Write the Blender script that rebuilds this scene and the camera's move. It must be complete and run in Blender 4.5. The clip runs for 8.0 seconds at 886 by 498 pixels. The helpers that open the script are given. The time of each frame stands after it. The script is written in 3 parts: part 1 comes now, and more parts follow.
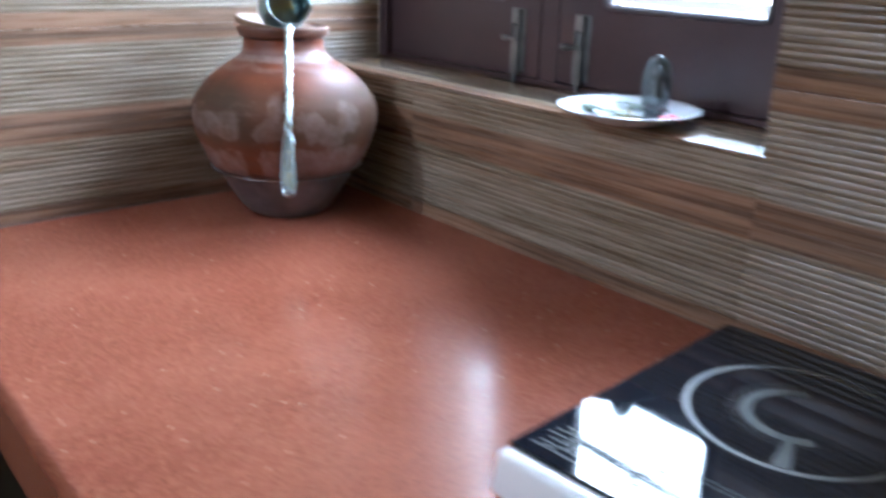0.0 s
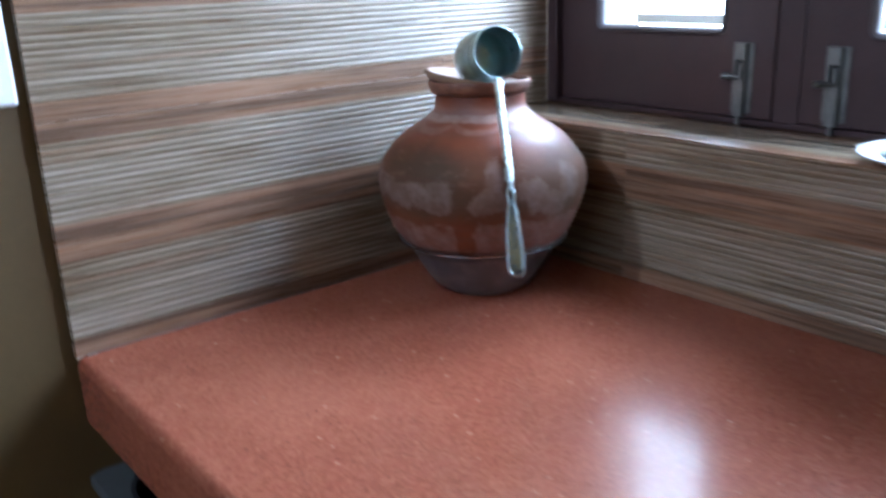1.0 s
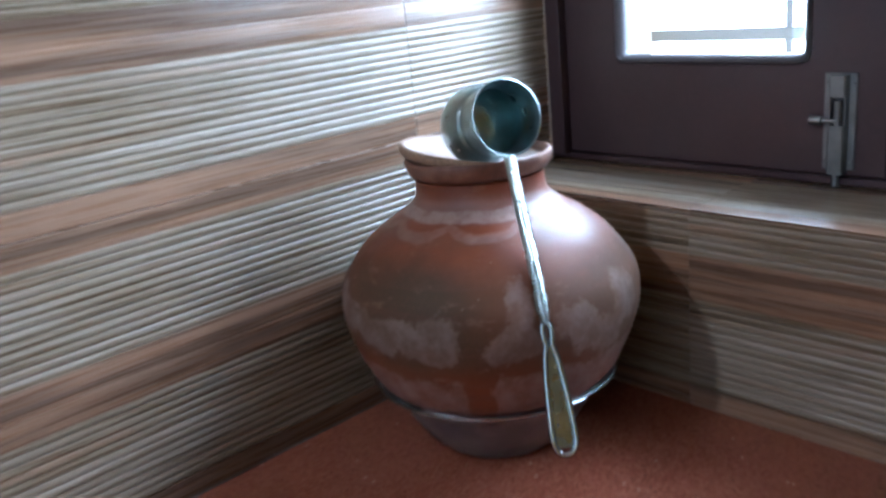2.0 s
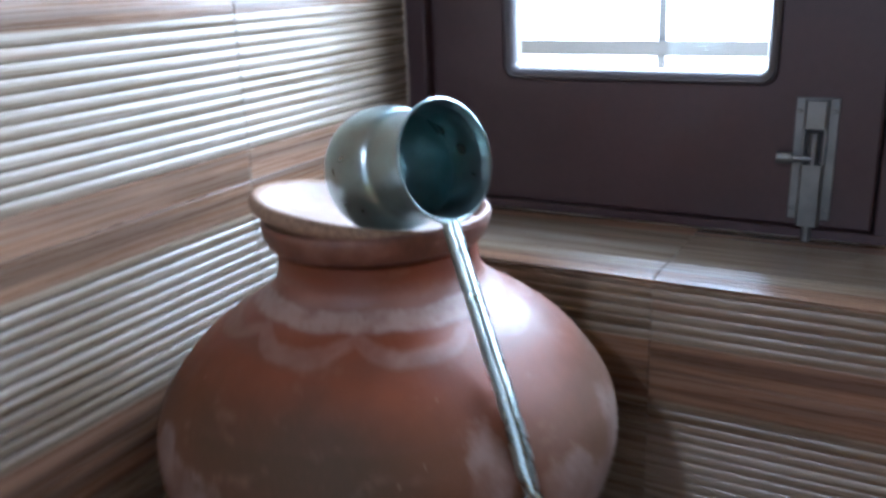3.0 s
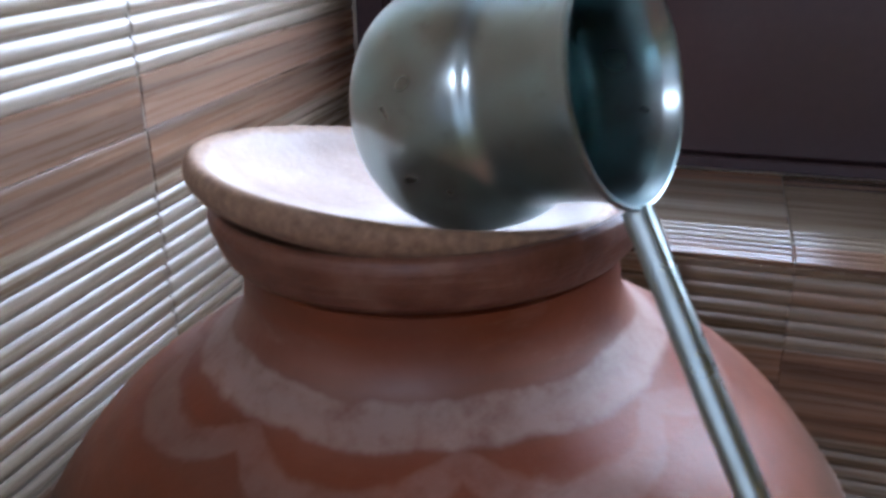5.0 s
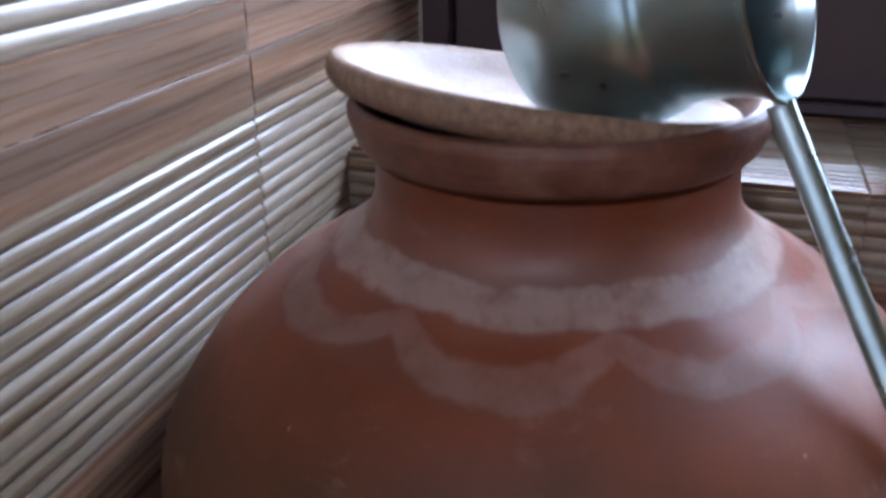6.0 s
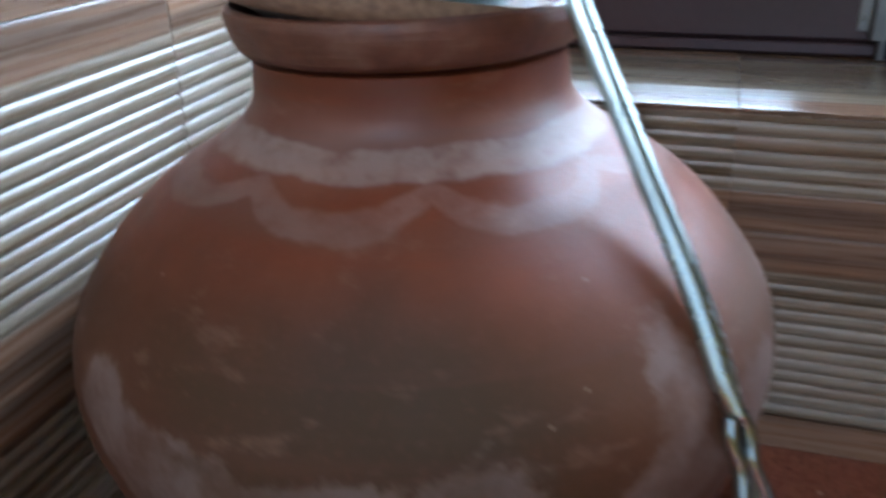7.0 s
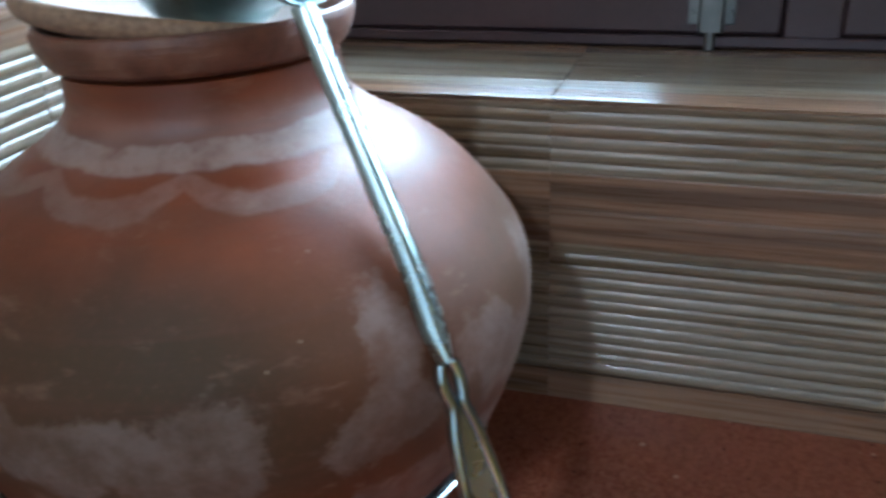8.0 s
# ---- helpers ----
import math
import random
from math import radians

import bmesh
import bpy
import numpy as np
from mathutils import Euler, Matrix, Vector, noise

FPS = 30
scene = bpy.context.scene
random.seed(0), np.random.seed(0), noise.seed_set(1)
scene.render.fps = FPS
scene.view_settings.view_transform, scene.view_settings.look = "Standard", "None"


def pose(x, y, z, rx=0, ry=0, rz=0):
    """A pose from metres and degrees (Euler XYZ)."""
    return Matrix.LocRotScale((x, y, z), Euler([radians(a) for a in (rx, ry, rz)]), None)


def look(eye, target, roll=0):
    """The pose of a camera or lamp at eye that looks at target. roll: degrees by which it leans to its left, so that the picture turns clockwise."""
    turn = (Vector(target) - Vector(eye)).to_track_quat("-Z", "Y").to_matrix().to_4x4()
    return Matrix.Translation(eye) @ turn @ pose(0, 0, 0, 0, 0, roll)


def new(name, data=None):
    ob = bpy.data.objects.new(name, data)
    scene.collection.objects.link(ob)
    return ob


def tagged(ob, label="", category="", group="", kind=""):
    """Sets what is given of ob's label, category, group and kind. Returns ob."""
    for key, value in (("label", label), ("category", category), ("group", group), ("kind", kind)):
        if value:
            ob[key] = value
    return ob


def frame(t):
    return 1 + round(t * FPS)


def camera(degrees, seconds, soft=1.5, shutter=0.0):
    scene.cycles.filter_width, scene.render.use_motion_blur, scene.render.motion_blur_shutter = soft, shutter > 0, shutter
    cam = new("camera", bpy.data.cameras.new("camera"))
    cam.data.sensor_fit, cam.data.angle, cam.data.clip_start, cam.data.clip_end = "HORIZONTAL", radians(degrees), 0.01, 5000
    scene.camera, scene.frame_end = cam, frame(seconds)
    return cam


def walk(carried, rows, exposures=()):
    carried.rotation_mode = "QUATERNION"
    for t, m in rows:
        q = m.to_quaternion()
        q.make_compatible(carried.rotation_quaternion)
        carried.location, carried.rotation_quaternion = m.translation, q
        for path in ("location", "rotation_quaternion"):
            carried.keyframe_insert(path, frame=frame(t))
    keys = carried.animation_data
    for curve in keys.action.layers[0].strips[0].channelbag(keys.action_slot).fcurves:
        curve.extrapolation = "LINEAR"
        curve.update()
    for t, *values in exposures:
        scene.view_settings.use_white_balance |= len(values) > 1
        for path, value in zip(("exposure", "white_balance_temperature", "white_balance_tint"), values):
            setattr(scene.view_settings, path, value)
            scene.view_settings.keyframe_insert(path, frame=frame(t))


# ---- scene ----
cam = camera(54.5, 8.0, soft=3.0, shutter=0.7)
PATH = [
    (0, (-0.875, -1.427, 1.297), (0.333, 0.021, 0.63), 1.6),
    (0.2, (-0.918, -1.357, 1.291), (0.318, 0.083, 0.659), 1.7),
    (0.5, (-0.948, -1.247, 1.321), (0.25, 0.22, 0.678), -1.2),
    (1, (-0.993, -1.082, 1.315), (0.205, 0.397, 0.7), -2.1),
    (1.5, (-0.876, -0.932, 1.328), (0.332, 0.542, 0.722), -7.1),
    (1.7, (-0.819, -0.847, 1.344), (0.411, 0.61, 0.74), -7.2),
    (2.8, (-0.647, -0.533, 1.299), (0.921, 0.549, 0.69), -1.4),
    (3, (-0.605, -0.453, 1.31), (1.052, 0.483, 0.696), -2.2),
    (3.5, (-0.557, -0.354, 1.304), (1.158, 0.425, 0.63), -3.3),
    (4, (-0.486, -0.304, 1.3), (1.283, 0.338, 0.622), -1.7),
    (4.2, (-0.464, -0.289, 1.291), (1.304, 0.341, 0.6), -1.7),
    (5.3, (-0.424, -0.234, 1.254), (1.318, 0.336, 0.455), -0.9),
    (5.5, (-0.433, -0.226, 1.255), (1.301, 0.353, 0.444), -0.8),
    (6, (-0.459, -0.209, 1.24), (1.277, 0.35, 0.418), -0.5),
    (6.5, (-0.472, -0.236, 1.23), (1.249, 0.326, 0.381), -1.0),
    (7, (-0.498, -0.278, 1.219), (1.225, 0.289, 0.377), -1.5),
    (7.5, (-0.519, -0.348, 1.231), (1.171, 0.262, 0.352), -2.6),
    (8, (-0.517, -0.391, 1.236), (1.187, 0.188, 0.364), -2.8),
]
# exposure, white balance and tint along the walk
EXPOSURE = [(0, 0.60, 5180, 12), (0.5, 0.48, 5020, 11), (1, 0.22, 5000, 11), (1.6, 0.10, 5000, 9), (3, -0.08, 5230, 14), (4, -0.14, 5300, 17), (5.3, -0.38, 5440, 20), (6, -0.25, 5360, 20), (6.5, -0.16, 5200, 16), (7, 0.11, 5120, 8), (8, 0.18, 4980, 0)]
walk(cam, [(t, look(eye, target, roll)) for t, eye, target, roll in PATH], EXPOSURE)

# ---- light ----
C = 0.86                      # height of the worktop
SILL = 1.083                  # height of the window sill
DEPTH = 0.726                 # depth of the worktop
WIN = 0.149                   # the plane of the shutters
REVEAL = -0.930               # the far side of the window opening
NJ, SJ = -0.105, -0.291       # upright tile joints beside the corner
world = bpy.data.worlds.new("world")
scene.world = world
world.use_nodes = True
sky = world.node_tree.nodes.new("ShaderNodeTexSky")
sky.sky_type, sky.sun_disc = "NISHITA", False
sky.sun_elevation, sky.sun_rotation = radians(50), radians(60)
bg = world.node_tree.nodes["Background"]
bg.inputs["Strength"].default_value = 0.08
world.node_tree.links.new(sky.outputs[0], bg.inputs["Color"])


def area(name, m, w, h, power, colour):
    data = bpy.data.lights.new(name, "AREA")
    data.shape, data.size, data.size_y, data.energy, data.color = "RECTANGLE", w, h, power, colour
    ob = new(name, data)
    ob.matrix_world = m
    return ob


# daylight in the kitchen window; soft fill from an opening added across the room
area("window_daylight", look((0.82, -0.56, 1.80), (-0.5, -0.22, 1.05)), 1.3, 1.1, 152, (0.77, 0.875, 1.0))
area("west_fill", look((-2.70, -0.80, 1.66), (-0.1, -0.60, 1.0)), 1.45, 1.3, 7.5, (0.93, 0.95, 1.0))
# the bulb on the wall beside the worktop
BULB = Vector((-1.85, -0.17, 2.30))
area("wall_lamp_light", look(BULB + Vector((0.05, -0.005, -0.04)), (-0.1, -0.3, 1.0)), 0.08, 0.08, 10.0, (0.95, 0.97, 1.0))


# ---- materials ----
def nodes_of(name):
    m = bpy.data.materials.new(name)
    m.use_nodes = True
    return m, m.node_tree, m.node_tree.nodes["Principled BSDF"]


def node(nt, kind, **inputs):
    n = nt.nodes.new(kind)
    for key, value in inputs.items():
        key = key.replace("_", " ")
        if isinstance(value, bpy.types.NodeSocket):
            nt.links.new(value, n.inputs[key])
        else:
            n.inputs[key].default_value = value
    return n


def calc(nt, op, a, b=0.0, c=0.0):
    n = nt.nodes.new("ShaderNodeMath")
    n.operation = op
    for i, v in enumerate((a, b, c)):
        if isinstance(v, bpy.types.NodeSocket):
            nt.links.new(v, n.inputs[i])
        else:
            n.inputs[i].default_value = v
    return n.outputs[0]


def span(nt, v, a, b, lo=0.0, hi=1.0):
    n = nt.nodes.new("ShaderNodeMapRange")
    n.interpolation_type = "SMOOTHSTEP"
    nt.links.new(v, n.inputs[0])
    for i, x in enumerate((a, b, lo, hi)):
        n.inputs[i + 1].default_value = x
    return n.outputs[0]


def blend(nt, f, a, b):
    n = nt.nodes.new("ShaderNodeMix")
    n.data_type = "RGBA"
    for i, v in ((0, f), (6, a), (7, b)):
        if isinstance(v, bpy.types.NodeSocket):
            nt.links.new(v, n.inputs[i])
        elif i == 0:
            n.inputs[i].default_value = v
        else:
            n.inputs[i].default_value = (*v, 1)
    return n.outputs[2]


def local(nt, scale=(1, 1, 1), shift=None):
    co = nt.nodes.new("ShaderNodeTexCoord").outputs["Object"]
    mp = nt.nodes.new("ShaderNodeMapping")
    mp.inputs["Scale"].default_value = scale
    nt.links.new(co, mp.inputs["Vector"])
    if shift is not None:
        nt.links.new(shift, mp.inputs["Location"])
    return mp.outputs[0]


def noisy(nt, vector, scale, detail=4.0, rough=0.55):
    n = node(nt, "ShaderNodeTexNoise", Vector=vector, Scale=scale, Detail=detail, Roughness=rough)
    return n.outputs["Fac"]


def ramp(nt, v, stops):
    n = nt.nodes.new("ShaderNodeValToRGB")
    nt.links.new(v, n.inputs[0])
    el = n.color_ramp.elements
    while len(el) < len(stops):
        el.new(0.5)
    for e, (p, c) in zip(el, stops):
        e.position, e.color = p, (*c, 1)
    return n.outputs[0]


def bump(nt, b, height, strength, distance):
    n = node(nt, "ShaderNodeBump", Height=height, Strength=strength, Distance=distance)
    nt.links.new(n.outputs[0], b.inputs["Normal"])


def setv(b, **kw):
    for k, v in kw.items():
        b.inputs[k.replace("_", " ")].default_value = v


def wood_tile(name, r0, r1):
    """Glazed tile printed with a streaked wood grain."""
    m, nt, b = nodes_of(name)
    rnd = nt.nodes.new("ShaderNodeObjectInfo").outputs["Random"]
    sh = node(nt, "ShaderNodeCombineXYZ", X=calc(nt, "MULTIPLY", rnd, 37.0), Z=calc(nt, "MULTIPLY", rnd, 91.0)).outputs[0]
    fine = noisy(nt, local(nt, (7, 5, 330), sh), 1.0, 6, 0.62)
    mid = noisy(nt, local(nt, (2.2, 2, 75), sh), 1.0, 5)
    broad = noisy(nt, local(nt, (1.0, 1, 15), sh), 1.0, 2)
    g = calc(nt, "ADD", calc(nt, "ADD", calc(nt, "MULTIPLY", mid, 0.30), 0.12), calc(nt, "ADD", calc(nt, "MULTIPLY", broad, 0.20), calc(nt, "MULTIPLY", fine, 0.36)))
    g = calc(nt, "ADD", g, calc(nt, "MULTIPLY", calc(nt, "SUBTRACT", rnd, 0.5), 0.08))
    col = ramp(nt, g, [(0.40, (0.054, 0.034, 0.019)), (0.48, (0.120, 0.084, 0.048)), (0.55, (0.187, 0.143, 0.093)), (0.62, (0.252, 0.205, 0.149)), (0.70, (0.325, 0.278, 0.220))])
    red = noisy(nt, local(nt, (1.5, 1, 40), sh), 1.3, 2)
    col = blend(nt, span(nt, red, 0.55, 0.75, 0.0, 0.30), col, (0.25, 0.115, 0.055))
    height = node(nt, "ShaderNodeSeparateXYZ", Vector=local(nt)).outputs["Z"]
    half = calc(nt, "ABSOLUTE", calc(nt, "SUBTRACT", calc(nt, "MODULO", height, 0.15), 0.075))
    col = blend(nt, span(nt, half, 0.0495, 0.0515, 0.0, 0.74), col, blend(nt, span(nt, mid, 0.38, 0.62), (0.080, 0.040, 0.023), (0.245, 0.128, 0.070)))
    nt.links.new(col, b.inputs["Base Color"])
    nt.links.new(span(nt, fine, 0.2, 0.8, r0, r1), b.inputs["Roughness"])
    setv(b, Specular_IOR_Level=0.40)
    bump(nt, b, fine, 0.16, 0.0005)
    return m


def stone():
    """Polished brick-red engineered stone with pale and dark flecks."""
    m, nt, b = nodes_of("red_polished_stone")
    v = local(nt)
    cloud = noisy(nt, v, 5.0, 3)
    grain = noisy(nt, v, 280.0, 3, 0.7)
    mid = noisy(nt, v, 60.0, 3, 0.6)
    col = ramp(nt, grain, [(0.3, (0.124, 0.033, 0.017)), (0.5, (0.194, 0.058, 0.030)), (0.7, (0.262, 0.092, 0.051))])
    col = blend(nt, span(nt, mid, 0.4, 0.7, 0.0, 0.35), col, (0.20, 0.05, 0.032))
    col = blend(nt, span(nt, cloud, 0.35, 0.7, 0.0, 0.35), col, (0.305, 0.110, 0.063))
    chips = node(nt, "ShaderNodeTexVoronoi", Vector=v, Scale=230.0)
    tone = node(nt, "ShaderNodeSeparateColor", Color=chips.outputs["Color"]).outputs[2]
    col = blend(nt, span(nt, tone, 0.55, 1.0, 0.0, 0.20), col, (0.31, 0.125, 0.072))
    col = blend(nt, span(nt, tone, 0.35, 0.0, 0.0, 0.18), col, (0.115, 0.026, 0.017))
    vo = node(nt, "ShaderNodeTexVoronoi", Vector=v, Scale=75.0)
    rare = calc(nt, "GREATER_THAN", node(nt, "ShaderNodeSeparateColor", Color=vo.outputs["Color"]).outputs[0], 0.86)
    fleck = calc(nt, "MULTIPLY", rare, span(nt, vo.outputs["Distance"], 0.20, 0.10))
    col = blend(nt, calc(nt, "MULTIPLY", fleck, 0.38), col, (0.55, 0.38, 0.26))
    vo2 = node(nt, "ShaderNodeTexVoronoi", Vector=v, Scale=130.0)
    rare2 = calc(nt, "GREATER_THAN", node(nt, "ShaderNodeSeparateColor", Color=vo2.outputs["Color"]).outputs[1], 0.88)
    dark = calc(nt, "MULTIPLY", rare2, span(nt, vo2.outputs["Distance"], 0.28, 0.12))
    col = blend(nt, calc(nt, "MULTIPLY", dark, 0.6), col, (0.06, 0.02, 0.015))
    nt.links.new(col, b.inputs["Base Color"])
    smear = noisy(nt, v, 6.0, 3)
    nt.links.new(span(nt, smear, 0.3, 0.75, 0.19, 0.25), b.inputs["Roughness"])
    setv(b, Specular_IOR_Level=0.19, Coat_Weight=0.08, Coat_Roughness=0.06, Coat_IOR=1.4)
    bump(nt, b, noisy(nt, v, 14.0, 1), 0.02, 0.0015)
    return m


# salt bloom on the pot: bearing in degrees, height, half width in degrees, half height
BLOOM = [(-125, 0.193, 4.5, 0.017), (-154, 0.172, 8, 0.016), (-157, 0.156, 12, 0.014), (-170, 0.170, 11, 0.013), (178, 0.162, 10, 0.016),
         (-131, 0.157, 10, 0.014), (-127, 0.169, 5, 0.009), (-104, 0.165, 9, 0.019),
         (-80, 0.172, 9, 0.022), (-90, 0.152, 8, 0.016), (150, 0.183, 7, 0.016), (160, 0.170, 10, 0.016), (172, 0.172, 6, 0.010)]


def clay(painted):
    """Burnished terracotta; painted: chalk ring and scallops, and salt bloom below."""
    m, nt, b = nodes_of("painted_terracotta" if painted else "pale_terracotta")
    v = local(nt)
    wide = noisy(nt, v, 9.0, 4)
    mid = noisy(nt, v, 38.0, 4)
    fine = noisy(nt, v, 320.0, 4, 0.65)
    if not painted:
        col = ramp(nt, mid, [(0.3, (0.21, 0.120, 0.078)), (0.6, (0.33, 0.22, 0.162)), (0.8, (0.44, 0.34, 0.28))])
        col = blend(nt, span(nt, fine, 0.45, 0.7, 0.0, 0.4), col, (0.40, 0.25, 0.17))
        # the lip is stained tan; window light is painted into the paler hollow
        gauge = nt.nodes.new("ShaderNodeVectorMath")
        gauge.operation = "LENGTH"
        nt.links.new(v, gauge.inputs[0])
        far = gauge.outputs["Value"]
        far = calc(nt, "ADD", far, calc(nt, "MULTIPLY", calc(nt, "SUBTRACT", mid, 0.5), 0.010))
        col = blend(nt, span(nt, far, 0.0640, 0.0684, 0.0, 0.88), blend(nt, span(nt, wide, 0.35, 0.65, 0.35, 0.85), col, (0.35, 0.315, 0.285)), ramp(nt, fine, [(0.3, (0.135, 0.072, 0.037)), (0.7, (0.27, 0.165, 0.092))]))
        nt.links.new(col, b.inputs["Base Color"])
        b.inputs["Roughness"].default_value = 0.68
        setv(b, Specular_IOR_Level=0.32)
        bump(nt, b, calc(nt, "ADD", fine, mid), 0.3, 0.0012)
        return m
    xyz = node(nt, "ShaderNodeSeparateXYZ", Vector=v).outputs
    z = xyz["Z"]
    warp = calc(nt, "MULTIPLY", calc(nt, "SUBTRACT", mid, 0.5), 0.007)
    zw = calc(nt, "ADD", z, warp)
    col = ramp(nt, wide, [(0.3, (0.098, 0.021, 0.006)), (0.52, (0.148, 0.033, 0.009)), (0.72, (0.182, 0.048, 0.016))])
    # darker brown over the belly, weaker again towards the foot
    belly_tone = noisy(nt, v, 5.5, 3)
    low = span(nt, calc(nt, "ADD", z, calc(nt, "MULTIPLY", calc(nt, "SUBTRACT", wide, 0.5), 0.06)), 0.246, 0.204)
    belly_brown = calc(nt, "MULTIPLY", low, span(nt, calc(nt, "ADD", z, calc(nt, "MULTIPLY", calc(nt, "SUBTRACT", belly_tone, 0.5), 0.09)), 0.105, 0.150, 0.30, 1.0))
    col = blend(nt, calc(nt, "MULTIPLY", calc(nt, "MULTIPLY", span(nt, belly_tone, 0.30, 0.60, 0.70, 1.0), belly_brown), 0.92), col, (0.058, 0.036, 0.018))
    col = blend(nt, span(nt, fine, 0.5, 0.75, 0.0, 0.25), col, (0.15, 0.055, 0.03))
    spiral = noisy(nt, local(nt, (4, 4, 150)), 1.0, 4, 0.6)
    col = blend(nt, span(nt, spiral, 0.45, 0.68, 0.0, 0.40), col, (0.095, 0.040, 0.022))
    dust = noisy(nt, local(nt, (30, 30, 90)), 1.0, 5, 0.7)
    col = blend(nt, span(nt, dust, 0.56, 0.74, 0.0, 0.30), col, (0.26, 0.15, 0.105))
    vo = node(nt, "ShaderNodeTexVoronoi", Vector=v, Scale=85.0)
    rare = calc(nt, "GREATER_THAN", node(nt, "ShaderNodeSeparateColor", Color=vo.outputs["Color"]).outputs[0], 0.90)
    col = blend(nt, calc(nt, "MULTIPLY", calc(nt, "MULTIPLY", rare, span(nt, vo.outputs["Distance"], 0.09, 0.04)), 0.45), col, (0.36, 0.26, 0.20))
    # chalk: a ring below the neck and a row of scallops
    turn = calc(nt, "ARCTAN2", xyz["Y"], xyz["X"])
    u = calc(nt, "FRACT", calc(nt, "DIVIDE", calc(nt, "ADD", turn, radians(157.0 + 360.0)), radians(45.0)))
    u = calc(nt, "SUBTRACT", calc(nt, "MULTIPLY", u, 2.0), 1.0)
    hang = calc(nt, "SUBTRACT", 1.0, calc(nt, "POWER", calc(nt, "ABSOLUTE", u), 2.4))
    arc = calc(nt, "SUBTRACT", 0.2520, calc(nt, "MULTIPLY", hang, 0.0078))
    scal = span(nt, calc(nt, "ABSOLUTE", calc(nt, "SUBTRACT", zw, arc)), 0.0042, 0.0024)
    ring = span(nt, calc(nt, "ABSOLUTE", calc(nt, "SUBTRACT", zw, 0.2592)), 0.0062, 0.0036)
    worn = span(nt, noisy(nt, v, 70.0, 5, 0.65), 0.25, 0.6, 0.13, 0.37)
    chalk = calc(nt, "MULTIPLY", calc(nt, "MAXIMUM", calc(nt, "MULTIPLY", scal, 0.40), ring), worn)
    wash = calc(nt, "MULTIPLY", span(nt, calc(nt, "ABSOLUTE", calc(nt, "SUBTRACT", zw, 0.266)), 0.017, 0.004), span(nt, wide, 0.35, 0.65, 0.04, 0.16))
    chalk = calc(nt, "MAXIMUM", chalk, wash)
    col = blend(nt, chalk, col, (0.47, 0.41, 0.36))
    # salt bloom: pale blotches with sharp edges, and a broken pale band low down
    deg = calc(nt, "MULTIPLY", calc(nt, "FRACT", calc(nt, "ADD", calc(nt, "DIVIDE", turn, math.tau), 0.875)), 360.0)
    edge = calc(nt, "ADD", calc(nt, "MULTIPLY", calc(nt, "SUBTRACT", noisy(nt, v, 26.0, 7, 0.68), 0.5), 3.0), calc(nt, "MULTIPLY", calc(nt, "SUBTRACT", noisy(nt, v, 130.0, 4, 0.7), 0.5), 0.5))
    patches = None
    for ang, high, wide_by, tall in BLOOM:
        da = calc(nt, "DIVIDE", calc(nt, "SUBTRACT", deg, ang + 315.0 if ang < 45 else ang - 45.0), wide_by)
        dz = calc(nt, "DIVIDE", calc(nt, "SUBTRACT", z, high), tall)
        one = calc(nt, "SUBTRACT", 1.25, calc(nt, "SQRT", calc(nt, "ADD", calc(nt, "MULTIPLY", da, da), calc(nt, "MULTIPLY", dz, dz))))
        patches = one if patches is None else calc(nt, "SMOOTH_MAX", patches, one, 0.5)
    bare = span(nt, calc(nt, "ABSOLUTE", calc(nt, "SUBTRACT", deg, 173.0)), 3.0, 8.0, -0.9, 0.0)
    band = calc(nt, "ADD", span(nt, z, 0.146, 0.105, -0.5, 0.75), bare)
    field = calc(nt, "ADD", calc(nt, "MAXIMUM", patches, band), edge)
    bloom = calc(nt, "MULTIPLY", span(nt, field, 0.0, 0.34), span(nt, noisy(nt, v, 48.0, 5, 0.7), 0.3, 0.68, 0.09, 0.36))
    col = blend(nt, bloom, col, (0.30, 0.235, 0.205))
    nt.links.new(col, b.inputs["Base Color"])
    rough = calc(nt, "ADD", span(nt, mid, 0.3, 0.7, 0.40, 0.48), calc(nt, "MULTIPLY", calc(nt, "MAXIMUM", chalk, bloom), 0.18))
    rough = calc(nt, "ADD", rough, calc(nt, "MULTIPLY", low, 0.22))
    nt.links.new(rough, b.inputs["Roughness"])
    nt.links.new(span(nt, low, 0.0, 1.0, 0.36, 0.22), b.inputs["Specular IOR Level"])
    bump(nt, b, calc(nt, "ADD", calc(nt, "MULTIPLY", fine, 0.4), calc(nt, "ADD", calc(nt, "MULTIPLY", spiral, 0.35), calc(nt, "MULTIPLY", chalk, 0.5))), 0.36, 0.001)
    return m


